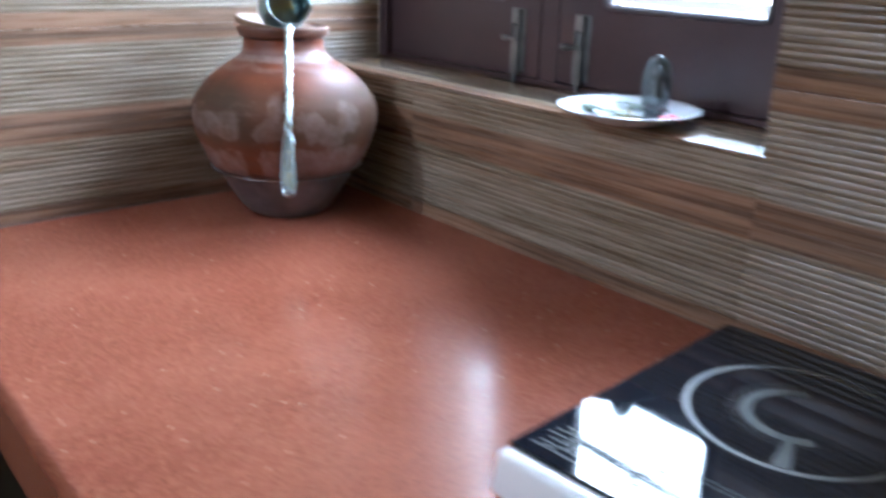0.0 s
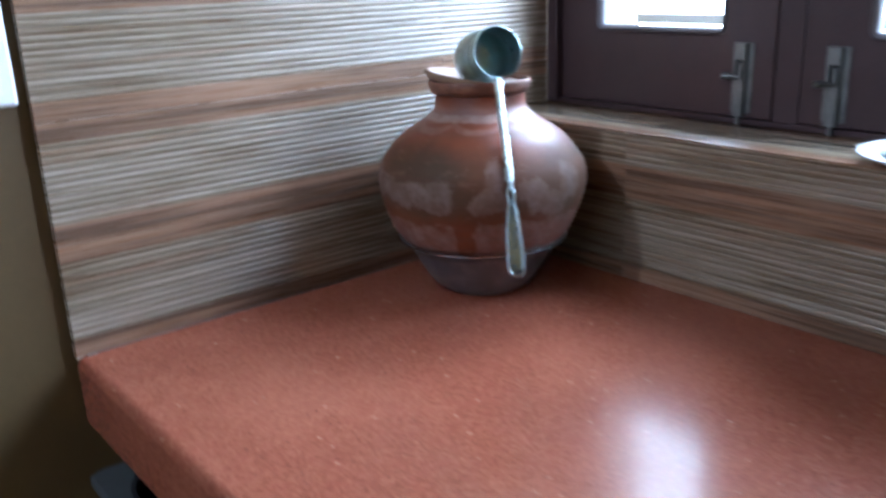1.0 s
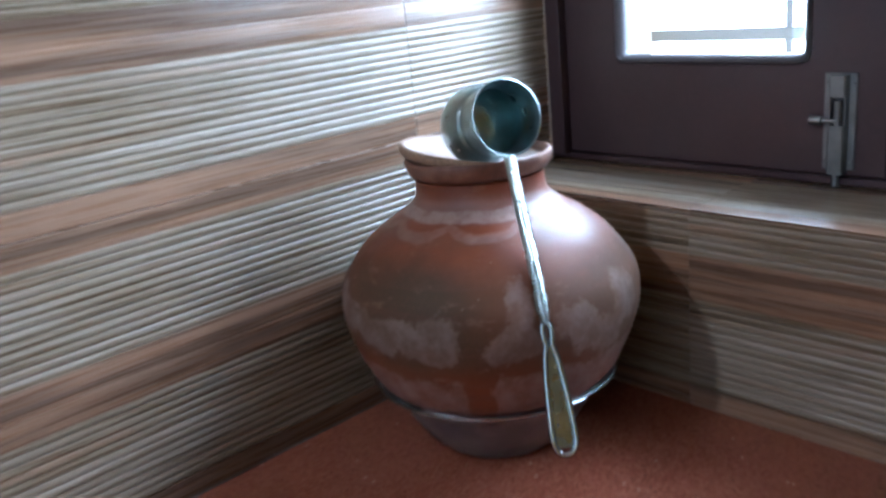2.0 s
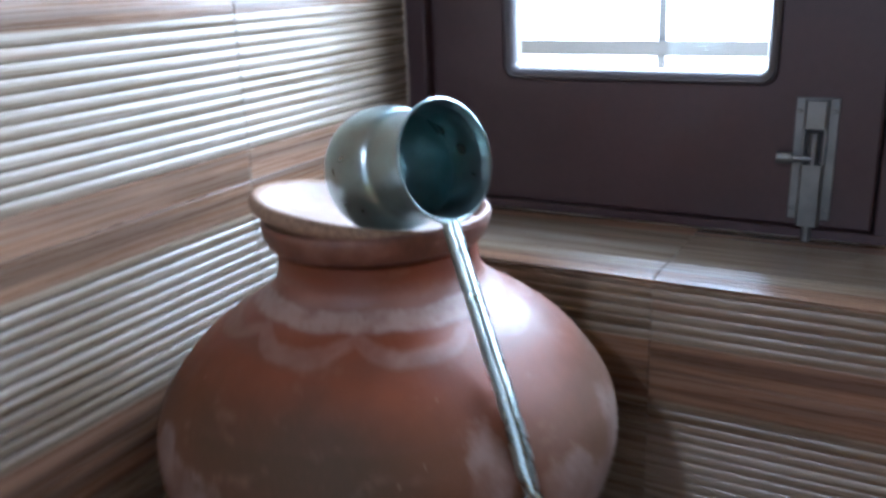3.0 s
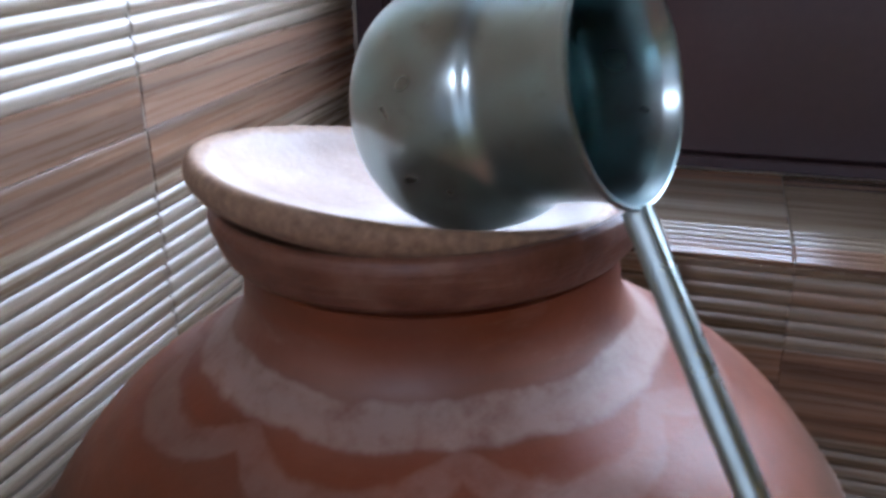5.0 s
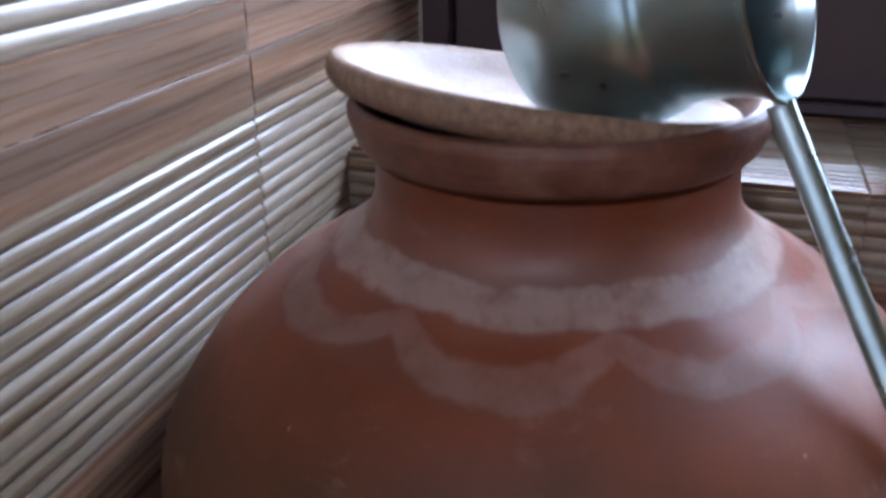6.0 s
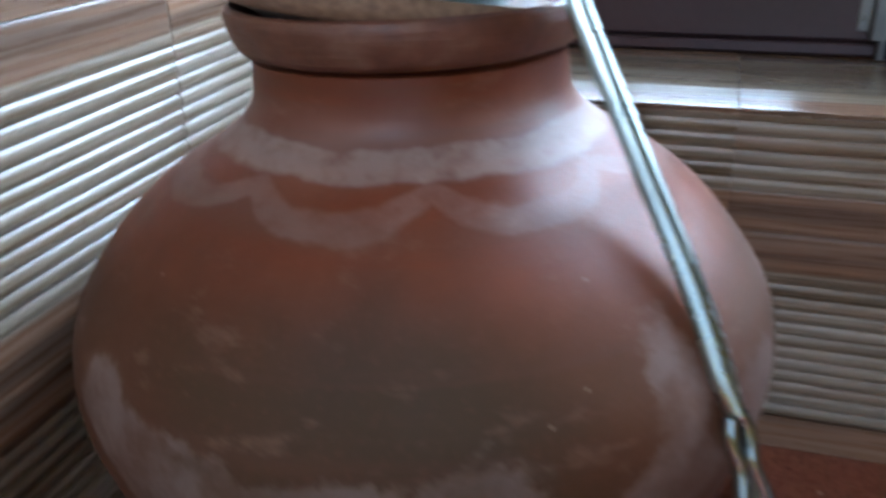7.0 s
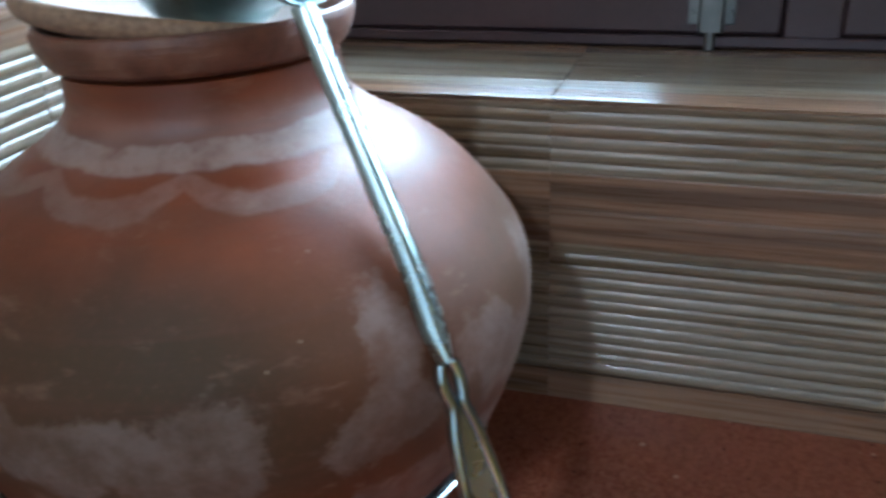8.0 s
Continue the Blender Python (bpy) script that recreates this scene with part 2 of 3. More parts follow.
def rim_clay():
    """Terracotta collar, brushed and dusty, worn pale in streaks."""
    m, nt, b = nodes_of("dusty_terracotta")
    v = local(nt)
    streak = noisy(nt, local(nt, (14, 14, 190)), 1.0, 5, 0.65)
    blot = noisy(nt, v, 46.0, 5, 0.65)
    fine = noisy(nt, v, 300.0, 4, 0.65)
    col = ramp(nt, blot, [(0.32, (0.070, 0.024, 0.012)), (0.52, (0.138, 0.053, 0.029)), (0.72, (0.20, 0.105, 0.064))])
    col = blend(nt, span(nt, streak, 0.48, 0.72, 0.0, 0.5), col, (0.21, 0.122, 0.076))
    col = blend(nt, span(nt, fine, 0.5, 0.72, 0.0, 0.3), col, (0.09, 0.04, 0.025))
    nt.links.new(col, b.inputs["Base Color"])
    nt.links.new(span(nt, blot, 0.3, 0.7, 0.42, 0.62), b.inputs["Roughness"])
    bump(nt, b, calc(nt, "ADD", calc(nt, "MULTIPLY", streak, 0.8), calc(nt, "MULTIPLY", blot, 0.9)), 0.8, 0.0020)
    return m


def tinted_steel():
    """Dull steel of the ladle's cup, brown and teal reflections painted into it."""
    m, nt, b = nodes_of("tinted_cup_steel")
    v = local(nt)
    patch = noisy(nt, v, 30.0, 2, 0.5)
    speck = noisy(nt, v, 160.0, 3, 0.6)
    lines = noisy(nt, local(nt, (20, 20, 260)), 1.0, 3)
    col = ramp(nt, patch, [(0.30, (0.27, 0.285, 0.262)), (0.44, (0.31, 0.375, 0.370)), (0.58, (0.33, 0.445, 0.450)), (0.74, (0.27, 0.375, 0.375))])
    col = blend(nt, span(nt, speck, 0.55, 0.80, 0.0, 0.30), col, (0.17, 0.165, 0.14))
    nt.links.new(col, b.inputs["Base Color"])
    setv(b, Metallic=1.0)
    nt.links.new(span(nt, patch, 0.3, 0.7, 0.27, 0.34), b.inputs["Roughness"])
    bump(nt, b, calc(nt, "ADD", calc(nt, "MULTIPLY", lines, 0.5), speck), 0.07, 0.0004)
    return m


def metal(name, colour, r0, r1, scale=60.0, stretch=(1, 1, 1), shine=1.0):
    m, nt, b = nodes_of(name)
    v = local(nt, stretch)
    n = noisy(nt, v, scale, 5, 0.6)
    big = noisy(nt, local(nt), 24.0, 3)
    setv(b, Metallic=shine)
    nt.links.new(blend(nt, span(nt, big, 0.35, 0.7), colour, tuple(0.72 * c for c in colour)), b.inputs["Base Color"])
    nt.links.new(span(nt, calc(nt, "ADD", calc(nt, "MULTIPLY", n, 0.5), calc(nt, "MULTIPLY", big, 0.5)), 0.3, 0.7, r0, r1), b.inputs["Roughness"])
    bump(nt, b, n, 0.06, 0.0005)
    return m


def paint(name, a, c, rough, scale=12.0, relief=0.15, gloss_var=0.1):
    m, nt, b = nodes_of(name)
    v = local(nt)
    n = noisy(nt, v, scale, 5, 0.6)
    f = noisy(nt, v, scale * 18, 3)
    nt.links.new(blend(nt, span(nt, calc(nt, "ADD", calc(nt, "MULTIPLY", n, 0.7), calc(nt, "MULTIPLY", f, 0.3)), 0.32, 0.68), a, c), b.inputs["Base Color"])
    nt.links.new(span(nt, n, 0.3, 0.7, rough, rough + gloss_var), b.inputs["Roughness"])
    bump(nt, b, calc(nt, "ADD", f, n), relief, 0.001)
    return m


def glass_pane():
    m, nt, b = nodes_of("window_glass")
    clear = nt.nodes.new("ShaderNodeBsdfTransparent")
    clear.inputs[0].default_value = (0.95, 0.97, 0.96, 1)
    gl = nt.nodes.new("ShaderNodeBsdfGlossy")
    gl.inputs["Roughness"].default_value = 0.02
    mix = node(nt, "ShaderNodeMixShader", Fac=0.05)
    nt.links.new(clear.outputs[0], mix.inputs[1])
    nt.links.new(gl.outputs[0], mix.inputs[2])
    nt.links.new(mix.outputs[0], nt.nodes["Material Output"].inputs[0])
    return m


def washed_out_bar():
    """Guard bar made translucent, so that it looks washed out by glare."""
    m, nt, b = nodes_of("washed_out_guard")
    tr = nt.nodes.new("ShaderNodeBsdfTranslucent")
    tr.inputs[0].default_value = (0.082, 0.084, 0.087, 1)
    mix = node(nt, "ShaderNodeMixShader", Fac=0.25)
    nt.links.new(tr.outputs[0], mix.inputs[1])
    nt.links.new(b.outputs[0], mix.inputs[2])
    nt.links.new(mix.outputs[0], nt.nodes["Material Output"].inputs[0])
    return m


def glow(name, colour, strength):
    m, nt, b = nodes_of(name)
    e = nt.nodes.new("ShaderNodeEmission")
    e.inputs[0].default_value, e.inputs[1].default_value = (*colour, 1), strength
    nt.links.new(e.outputs[0], nt.nodes["Material Output"].inputs[0])
    return m


TILE, SILL_TILE = wood_tile("wood_look_tile", 0.24, 0.32), wood_tile("glossy_wood_look_tile", 0.15, 0.22)
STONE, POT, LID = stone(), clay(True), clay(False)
STEEL = metal("brushed_steel", (0.27, 0.29, 0.31), 0.30, 0.33, 30.0, shine=0.80)
BRIGHT = metal("polished_steel", (0.50, 0.58, 0.58), 0.12, 0.24, 90.0)
CUP = tinted_steel()
RIMCLAY = rim_clay()
BOLT = metal("dull_grey_metal", (0.235, 0.245, 0.24), 0.42, 0.58, 120.0)
BROWN = paint("dark_brown_paint", (0.036, 0.020, 0.021), (0.048, 0.027, 0.028), 0.34, 9.0, 0.12)
BEAD = paint("glossy_bead_paint", (0.050, 0.043, 0.044), (0.066, 0.058, 0.058), 0.26, 9.0, 0.05)
OCHRE = paint("ochre_wall_paint", (0.080, 0.050, 0.016), (0.098, 0.062, 0.021), 0.55, 5.0, 0.2)
# brighter copy of the ochre, standing in for sunlight on the unseen walls
YELLOW = paint("gold_reflecting_wall_paint", (0.62, 0.40, 0.09), (0.70, 0.47, 0.12), 0.5, 5.0, 0.2)
CREAM = paint("cream_wall_paint", (0.60, 0.53, 0.42), (0.66, 0.59, 0.48), 0.6, 4.0, 0.2)
CEIL = paint("white_ceiling_paint", (0.74, 0.73, 0.70), (0.80, 0.79, 0.77), 0.7, 4.0, 0.15)
# the unseen floor is yellow so that the ladle's grip reflects gold
FLOOR = paint("gold_reflecting_floor_stone", (0.34, 0.24, 0.09), (0.42, 0.31, 0.13), 0.25, 7.0, 0.05)
WHITE = paint("white_plastic", (0.72, 0.75, 0.75), (0.78, 0.80, 0.80), 0.25, 10.0, 0.02)
PORCELAIN = paint("white_glazed_porcelain", (0.60, 0.63, 0.66), (0.68, 0.71, 0.73), 0.12, 14.0, 0.03)
JOINT = paint("beige_grout", (0.22, 0.185, 0.145), (0.29, 0.245, 0.195), 0.7, 90.0, 0.4)
FILL = paint("dull_filler", (0.085, 0.068, 0.055), (0.14, 0.115, 0.095), 0.7, 90.0, 0.4)
GREYP = paint("dusty_grey_plastic", (0.022, 0.025, 0.024), (0.045, 0.049, 0.047), 0.7, 14.0, 0.03)
BLACK = paint("black_ceramic_glass", (0.005, 0.007, 0.011), (0.007, 0.009, 0.014), 0.03, 20.0, 0.0, 0.03)
MARK = paint("grey_printed_marks", (0.085, 0.085, 0.064), (0.115, 0.115, 0.090), 0.5, 60.0, 0.0)
RUBBER = paint("black_liner", (0.012, 0.012, 0.014), (0.02, 0.02, 0.022), 0.4, 30.0, 0.3)
LEAF = paint("dry_green_leaf", (0.055, 0.075, 0.045), (0.12, 0.14, 0.085), 0.5, 60.0, 0.4)
STICK = paint("yellow_straw", (0.45, 0.36, 0.12), (0.55, 0.46, 0.20), 0.5, 80.0, 0.3)
PETAL = paint("pink_red_petal", (0.45, 0.05, 0.07), (0.55, 0.10, 0.13), 0.5, 60.0, 0.2)
DIM = paint("faint_printed_marks", (0.022, 0.023, 0.012), (0.034, 0.034, 0.020), 0.6, 60.0, 0.0)
HANDLE = metal("satin_handle_steel", (0.45, 0.53, 0.51), 0.25, 0.31, 40.0)
SMOKED = metal("dark_grey_metal", (0.12, 0.135, 0.14), 0.36, 0.5, 70.0)
GLASS, WASHED_OUT = glass_pane(), washed_out_bar()


# ---- mesh helpers ----
def finish(bm, name, material, smooth=True, flat_over=40):
    bmesh.ops.recalc_face_normals(bm, faces=bm.faces)
    for f in bm.faces:
        f.smooth = smooth
    if smooth:
        lim = radians(flat_over)
        for e in bm.edges:
            if len(e.link_faces) == 2:
                a, b = sorted(f.calc_area() for f in e.link_faces)
                bend = e.calc_face_angle(0.0)
                if bend > lim or (bend > 0.12 and b > 12 * a):
                    e.smooth = False
    me = bpy.data.meshes.new(name)
    bm.to_mesh(me)
    bm.free()
    me.materials.append(material)
    return me


def part(name, bm, material, parent, label="", smooth=True, m=None):
    ob = new(name, finish(bm, name, material, smooth))
    ob.parent = parent
    if m is not None:
        ob.matrix_basis = m
    if label:
        ob["label"] = label
    return ob


def thing(name, label, category, at=(0, 0, 0), bm=None, material=None, group="", kind="", smooth=True):
    ob = new(name, finish(bm, name, material, smooth) if bm else None)
    ob.matrix_basis = at if isinstance(at, Matrix) else Matrix.Translation(at)
    return tagged(ob, label, category, group, kind)


def box(bm, x0, x1, y0, y1, z0, z1, bevel=0.0, seg=2):
    g = bmesh.ops.create_cube(bm, size=1.0, matrix=Matrix.Translation(((x0 + x1) / 2, (y0 + y1) / 2, (z0 + z1) / 2)) @ Matrix.Diagonal((x1 - x0, y1 - y0, z1 - z0, 1)))
    if bevel:
        es = list({e for v in g["verts"] for e in v.link_edges})
        bmesh.ops.bevel(bm, geom=es, offset=bevel, segments=seg, affect="EDGES", profile=0.5)
    return bm


def boxes(*rows):
    bm = bmesh.new()
    for r in rows:
        box(bm, *r)
    return bm


def spline(pts, n=6):
    """A smooth line of points through the given ones."""
    p = [Vector(q) for q in pts]
    p = [p[0] * 2 - p[1], *p, p[-1] * 2 - p[-2]]
    out = []
    for i in range(1, len(p) - 2):
        for k in range(n):
            t = k / n
            a, b, c, d = p[i - 1:i + 3]
            out.append(0.5 * (2 * b + (c - a) * t + (2 * a - 5 * b + 4 * c - d) * t * t + (3 * b - a - 3 * c + d) * t ** 3))
    return out + [p[-2]]


def lathe(profile, seg=96, wobble=0.0):
    """Turns (radius, height) points round z; the ends close when the radius is 0."""
    bm = bmesh.new()
    rings = []
    for r, z in profile:
        if r < 1e-6:
            rings.append([bm.verts.new((0, 0, z))])
        else:
            ring = []
            for k in range(seg):
                a = math.tau * k / seg
                w = 1 + wobble * (noise.noise((math.cos(a) * 1.3, math.sin(a) * 1.3, z * 9)))
                ring.append(bm.verts.new((r * w * math.cos(a), r * w * math.sin(a), z)))
            rings.append(ring)
    for a, b in zip(rings, rings[1:]):
        for k in range(seg):
            q = [a[k % len(a)], a[(k + 1) % len(a)], b[(k + 1) % len(b)], b[k % len(b)]]
            q = list(dict.fromkeys(q))
            if len(q) > 2:
                bm.faces.new(q)
    return bm


def loops(rings, closed=True, caps=False):
    """Joins rings of equal count, one after another."""
    bm = bmesh.new()
    vs = [[bm.verts.new(p) for p in r] for r in rings]
    n = len(vs[0])
    pairs = list(zip(vs, vs[1:])) + ([(vs[-1], vs[0])] if closed else [])
    for a, b in pairs:
        for k in range(n):
            bm.faces.new((a[k], a[(k + 1) % n], b[(k + 1) % n], b[k]))
    if caps:
        bm.faces.new(vs[0]), bm.faces.new(vs[-1])
    return bm


def rrect(cy, cz, w, h, r, seg=6):
    out = []
    for k, (sy, sz) in enumerate(((1, 1), (-1, 1), (-1, -1), (1, -1))):
        for i in range(seg + 1):
            a = math.pi / 2 * (k + i / seg)
            out.append((cy + sy * (w / 2 - r) + r * math.cos(a), cz + sz * (h / 2 - r) + r * math.sin(a)))
    return out


def sweep(points, section, up=Vector((0, 0, 1)), caps=True):
    """Carries a cross-section, given per point as a list of (a, b), along a line."""
    rings = []
    for i, p in enumerate(points):
        d = (points[min(i + 1, len(points) - 1)] - points[max(i - 1, 0)]).normalized()
        s = d.cross(up).normalized()
        u = s.cross(d)
        rings.append([p + s * a + u * b for a, b in section(i / (len(points) - 1))])
    return loops(rings, closed=False, caps=caps)


def oval(w, h, n=16):
    return [(w * math.cos(math.tau * k / n), h * math.sin(math.tau * k / n)) for k in range(n)]


# ---- the ribbed tile ----
PITCH, RIB = 0.0085, 0.0016


def relief(z):
    """How far the face of a 300 mm tile stands out at the height z."""
    half = z % 0.15
    if 0.024 <= half <= 0.126:
        u = ((half - 0.024) / PITCH) % 1.0
        return 0.0002 + RIB * math.sin(math.pi * min(max(u, 0.0), 1.0)) ** 0.55
    if half < 0.0115:
        return 0.0016 - 0.0006 * (1 - half / 0.0115) ** 2
    if half > 0.1465:
        return 0.0016 - 0.0007 * ((half - 0.1465) / 0.0035) ** 2
    return 0.0016


def tile_lines(z0, z1):
    zs = {z0, z1}
    for base in (0.0, 0.15):
        zs |= {base + 0.024 + PITCH * (i + k / 8) for i in range(12) for k in range(8)}
        zs |= {base + q for q in (0.0004, 0.004, 0.0115, 0.018, 0.0238, 0.1262, 0.135, 0.1465, 0.148, 0.149, 0.1498)}
    zs = sorted(z for z in zs if z0 <= z <= z1)
    return [(z - z0, relief(min(max(z, 0.0002), 0.2998))) for z in zs]


def sill_lines():
    out = []
    for k in range(0, 161):
        z = WIN * k / 160
        out.append((z, 0.0006 + 0.0016 * abs(math.sin(math.pi * (z - 0.003) / 0.0074)) ** 0.8 if 0.003 < z < 0.0474 else 0.0012))
    return out


def tile_mesh(length, lines, back=0.008):
    """A tile that lies along x, faces -y and rises along z."""
    bm = bmesh.new()
    rows = []
    for x, sunk in ((0.0002, 0.0006), (0.0009, 0.0), (length - 0.0009, 0.0), (length - 0.0002, 0.0006)):
        rows.append([bm.verts.new((x, -d + sunk, z)) for z, d in lines])
    rows.insert(0, [bm.verts.new((0.0002, back, z)) for z, d in lines])
    rows.append([bm.verts.new((length - 0.0002, back, z)) for z, d in lines])
    for a, b in zip(rows, rows[1:]):
        for k in range(len(lines) - 1):
            bm.faces.new((a[k], b[k], b[k + 1], a[k + 1]))
    for k in (0, -1):
        bm.faces.new([r[k] for r in rows])
    return bm


# ---- the setting ----
floor = thing("floor", "unseen polished stone floor, yellow for gold reflections", "floor", bm=boxes((-2.75, 0.26, -3.2, 0.16, -0.06, 0.0)), material=FLOOR, kind="structure", smooth=False)
ceiling = thing("ceiling", "plain white painted kitchen ceiling", "ceiling", bm=boxes((-2.75, 0.26, -3.2, 0.16, 2.75, 2.87)), material=CEIL, kind="structure", smooth=False)
wall_north = thing("wall_north", "ochre painted wall with ribbed wood-look tiles above the worktop", "wall",
                   bm=boxes((-2.75, 0.40, 0.010, 0.16, 0.0, 2.75)), material=OCHRE, kind="structure", smooth=False)
wall_east = thing("wall_east", "kitchen wall clad in ribbed wood-look tiles round a window", "wall",
                  bm=boxes((0.010, 0.26, -3.2, 0.010, 0.0, SILL - 0.012), (0.010, 0.26, -3.2, REVEAL - 0.0005, SILL - 0.012, 2.75), (0.010, 0.26, REVEAL - 0.0005, 0.010, 2.10, 2.75)),
                  material=CREAM, kind="structure", smooth=False)
wall_south = thing("wall_south", "unseen kitchen wall, yellow to look sunlit in the steel", "wall", bm=boxes((-2.75, 0.26, -3.35, -3.2, 0.0, 2.75)), material=YELLOW, kind="structure", smooth=False)
# this wall is unseen; its opening is added for the fill lamp
wall_west = thing("wall_west", "unseen yellow painted wall with a tall opening added for fill light", "wall",
                  bm=boxes((-2.90, -2.75, -3.2, -1.58, 0.0, 2.75), (-2.90, -2.75, -0.05, 0.010, 0.0, 2.75), (-2.90, -2.75, -1.58, -0.05, 2.34, 2.75), (-2.90, -2.75, -1.58, -0.05, 0.0, 0.98)),
                  material=YELLOW, kind="structure", smooth=False)
backdrop = thing("backdrop", "overexposed pale daylight outside the window", "backdrop", bm=boxes((2.4, 2.42, -4.5, 2.4, -0.5, 4.6)), material=glow("outdoor_daylight", (0.90, 0.95, 1.0), 24.0), kind="structure", smooth=False)

# worktop: slab with a deep rounded front apron
prof = [(0.0, C), (-DEPTH + 0.014, C)]
prof += [(-DEPTH + 0.014 - 0.014 * math.sin(a), C - 0.014 + 0.014 * math.cos(a)) for a in [math.pi / 2 * k / 8 for k in range(1, 9)]]
prof += [(-DEPTH, C - 0.090), (-DEPTH + 0.004, C - 0.094), (-DEPTH + 0.034, C - 0.094), (-DEPTH + 0.038, C - 0.034), (0.0, C - 0.034)]
worktop = thing("worktop", "polished brick-red speckled stone worktop with a rounded front edge", "worktop",
                bm=loops([[(x, y, z) for x, z in prof] for y in (0.0, -0.9, -1.8, -2.9)], closed=False, caps=True), material=STONE, kind="structure")

# bead of pale filler where worktop and wall tiles meet, and up the window's inner corner
bm = bmesh.new()
box(bm, -DEPTH + 0.012, -0.0005, -0.0022, -0.0002, C + 0.0003, C + 0.0022, 0.0007)
thing("trim", "thin line of dull filler along worktop and tiles", "trim", bm=bm, material=FILL, kind="structure")
pts = [Vector((WIN - 0.0145 + 0.0012 * noise.noise((0, 0, z * 60)), -0.002, z)) for z in np.linspace(SILL + 0.004, 1.9, 90)]
bm = sweep(pts, lambda t: oval(0.0006 + 0.0012 * abs(noise.noise((3, t * 70, 0))), 0.002, 8), up=Vector((0, 1, 0)))
thing("trim", "uneven line of beige filler in the window corner", "trim", bm=bm, material=JOINT, kind="structure")
bm = bmesh.new()
for k in range(9):
    r = 0.0010 + 0.0009 * random.random()
    bmesh.ops.create_icosphere(bm, subdivisions=2, radius=r, matrix=Matrix.Translation((-DEPTH + 0.001 + 0.026 * random.random() ** 2, -0.003 - 0.001 * random.random(), C + 0.0006)) @ Matrix.Diagonal((1.6, 1, 0.7, 1)))
thing("trim", "small blobs of beige filler at the worktop corner", "trim", bm=bm, material=JOINT, kind="structure")

# ---- the window ----
window_1 = thing("window_1", "dark brown two-leaf window with a glass pane in each leaf", "window", kind="structure")
part("window_frame", boxes((WIN - 0.002, WIN + 0.06, REVEAL + 0.0005, 0.0098, SILL + 0.0015, SILL + 0.0095, 0.001, 1), (WIN + 0.0005, WIN + 0.06, -0.4685, -0.4305, SILL + 0.0075, 2.03, 0.0015, 2),
                           (WIN - 0.002, WIN + 0.06, REVEAL + 0.0005, 0.0098, 2.03, 2.10), (WIN + 0.016, WIN + 0.06, REVEAL + 0.0005, REVEAL + 0.003, SILL + 0.0075, 2.03), (WIN - 0.0125, WIN + 0.06, -0.0225, 0.0098, SILL + 0.0075, 2.03, 0.0012, 2),
                           (WIN + 0.0375, WIN + 0.07, REVEAL + 0.0005, 0.0098, SILL - 0.01, SILL + 0.035), (WIN + 0.0375, WIN + 0.07, -0.50, -0.40, SILL + 0.035, 2.03),
                           (WIN + 0.0375, WIN + 0.07, REVEAL + 0.0005, REVEAL + 0.026, SILL + 0.035, 2.03), (WIN + 0.0375, WIN + 0.07, -0.03, 0.0098, SILL + 0.035, 2.03)), BROWN, window_1)


def leaf(y0, y1, p0, p1):
    """A window leaf from y0 to y1 with a pane from p0 to p1, with rounded corners."""
    z0, z1, q0, q1 = SILL + 0.0108, 2.028, 1.2115, 1.92
    cy, cz, w, h = (y0 + y1) / 2, (z0 + z1) / 2, abs(y1 - y0), z1 - z0
    py, pz, pw, ph = (p0 + p1) / 2, (q0 + q1) / 2, abs(p1 - p0), q1 - q0

    def ring(x, grow, inner, r):
        pts = rrect(py, pz, pw + 2 * grow, ph + 2 * grow, r) if inner else rrect(cy, cz, w + 2 * grow, h + 2 * grow, r)
        return [(x, y, z) for y, z in pts]
    wood = loops([ring(WIN + 0.036, 0, False, 0.001), ring(WIN + 0.002, 0, False, 0.001), ring(WIN, -0.002, False, 0.001),
                  ring(WIN, 0.0015, True, 0.013), ring(WIN + 0.002, 0.0, True, 0.012), ring(WIN + 0.036, 0.0, True, 0.012)])
    ob = part("shutter", wood, BROWN, window_1)
    bead = loops([ring(WIN - 0.0012, 0.0, True, 0.012), ring(WIN - 0.0030, -0.0020, True, 0.011), ring(WIN - 0.0022, -0.0045, True, 0.009),
                  ring(WIN + 0.006, -0.0098, True, 0.005), ring(WIN + 0.016, -0.0098, True, 0.005), ring(WIN + 0.016, -0.0002, True, 0.012)])
    part("bead", bead, BEAD, ob, "glossy dark glazing bead with rounded corners")
    pane = part("pane", boxes((WIN + 0.0165, WIN + 0.0205, min(p0, p1) + 0.0004, max(p0, p1) - 0.0004, q0 + 0.0004, q1 - 0.0004)), GLASS, ob, "clear glass pane", smooth=False)
    pane.visible_shadow = False


leaf(-0.0236, -0.4283, -0.1020, -0.3465)
leaf(-0.4692, REVEAL + 0.004, -0.5560, -0.8290)

# strips of the outer window guard, glowing through to imitate overexposure
guard = thing("window_guard", "strip guard outside the window, translucent to look overexposed", "window guard", at=(0.506, 0, 0))
for z in (1.207, 1.411, 1.615, 1.819):
    part("strip", boxes((-0.003, 0.003, -1.15, 0.25, z - 0.010, z + 0.010, 0.001, 1)), WASHED_OUT, guard)
for y in (0.10, -0.154):
    part("upright", boxes((0.0035, 0.0055, y - 0.006, y + 0.006, 1.0, 1.9, 0.0004, 1)), WASHED_OUT, guard)
for y in (0.2475, -1.1475):
    part("bracket", boxes((-0.25, 0.0, y - 0.0025, y + 0.0025, 1.20, 1.214)), WASHED_OUT, guard)


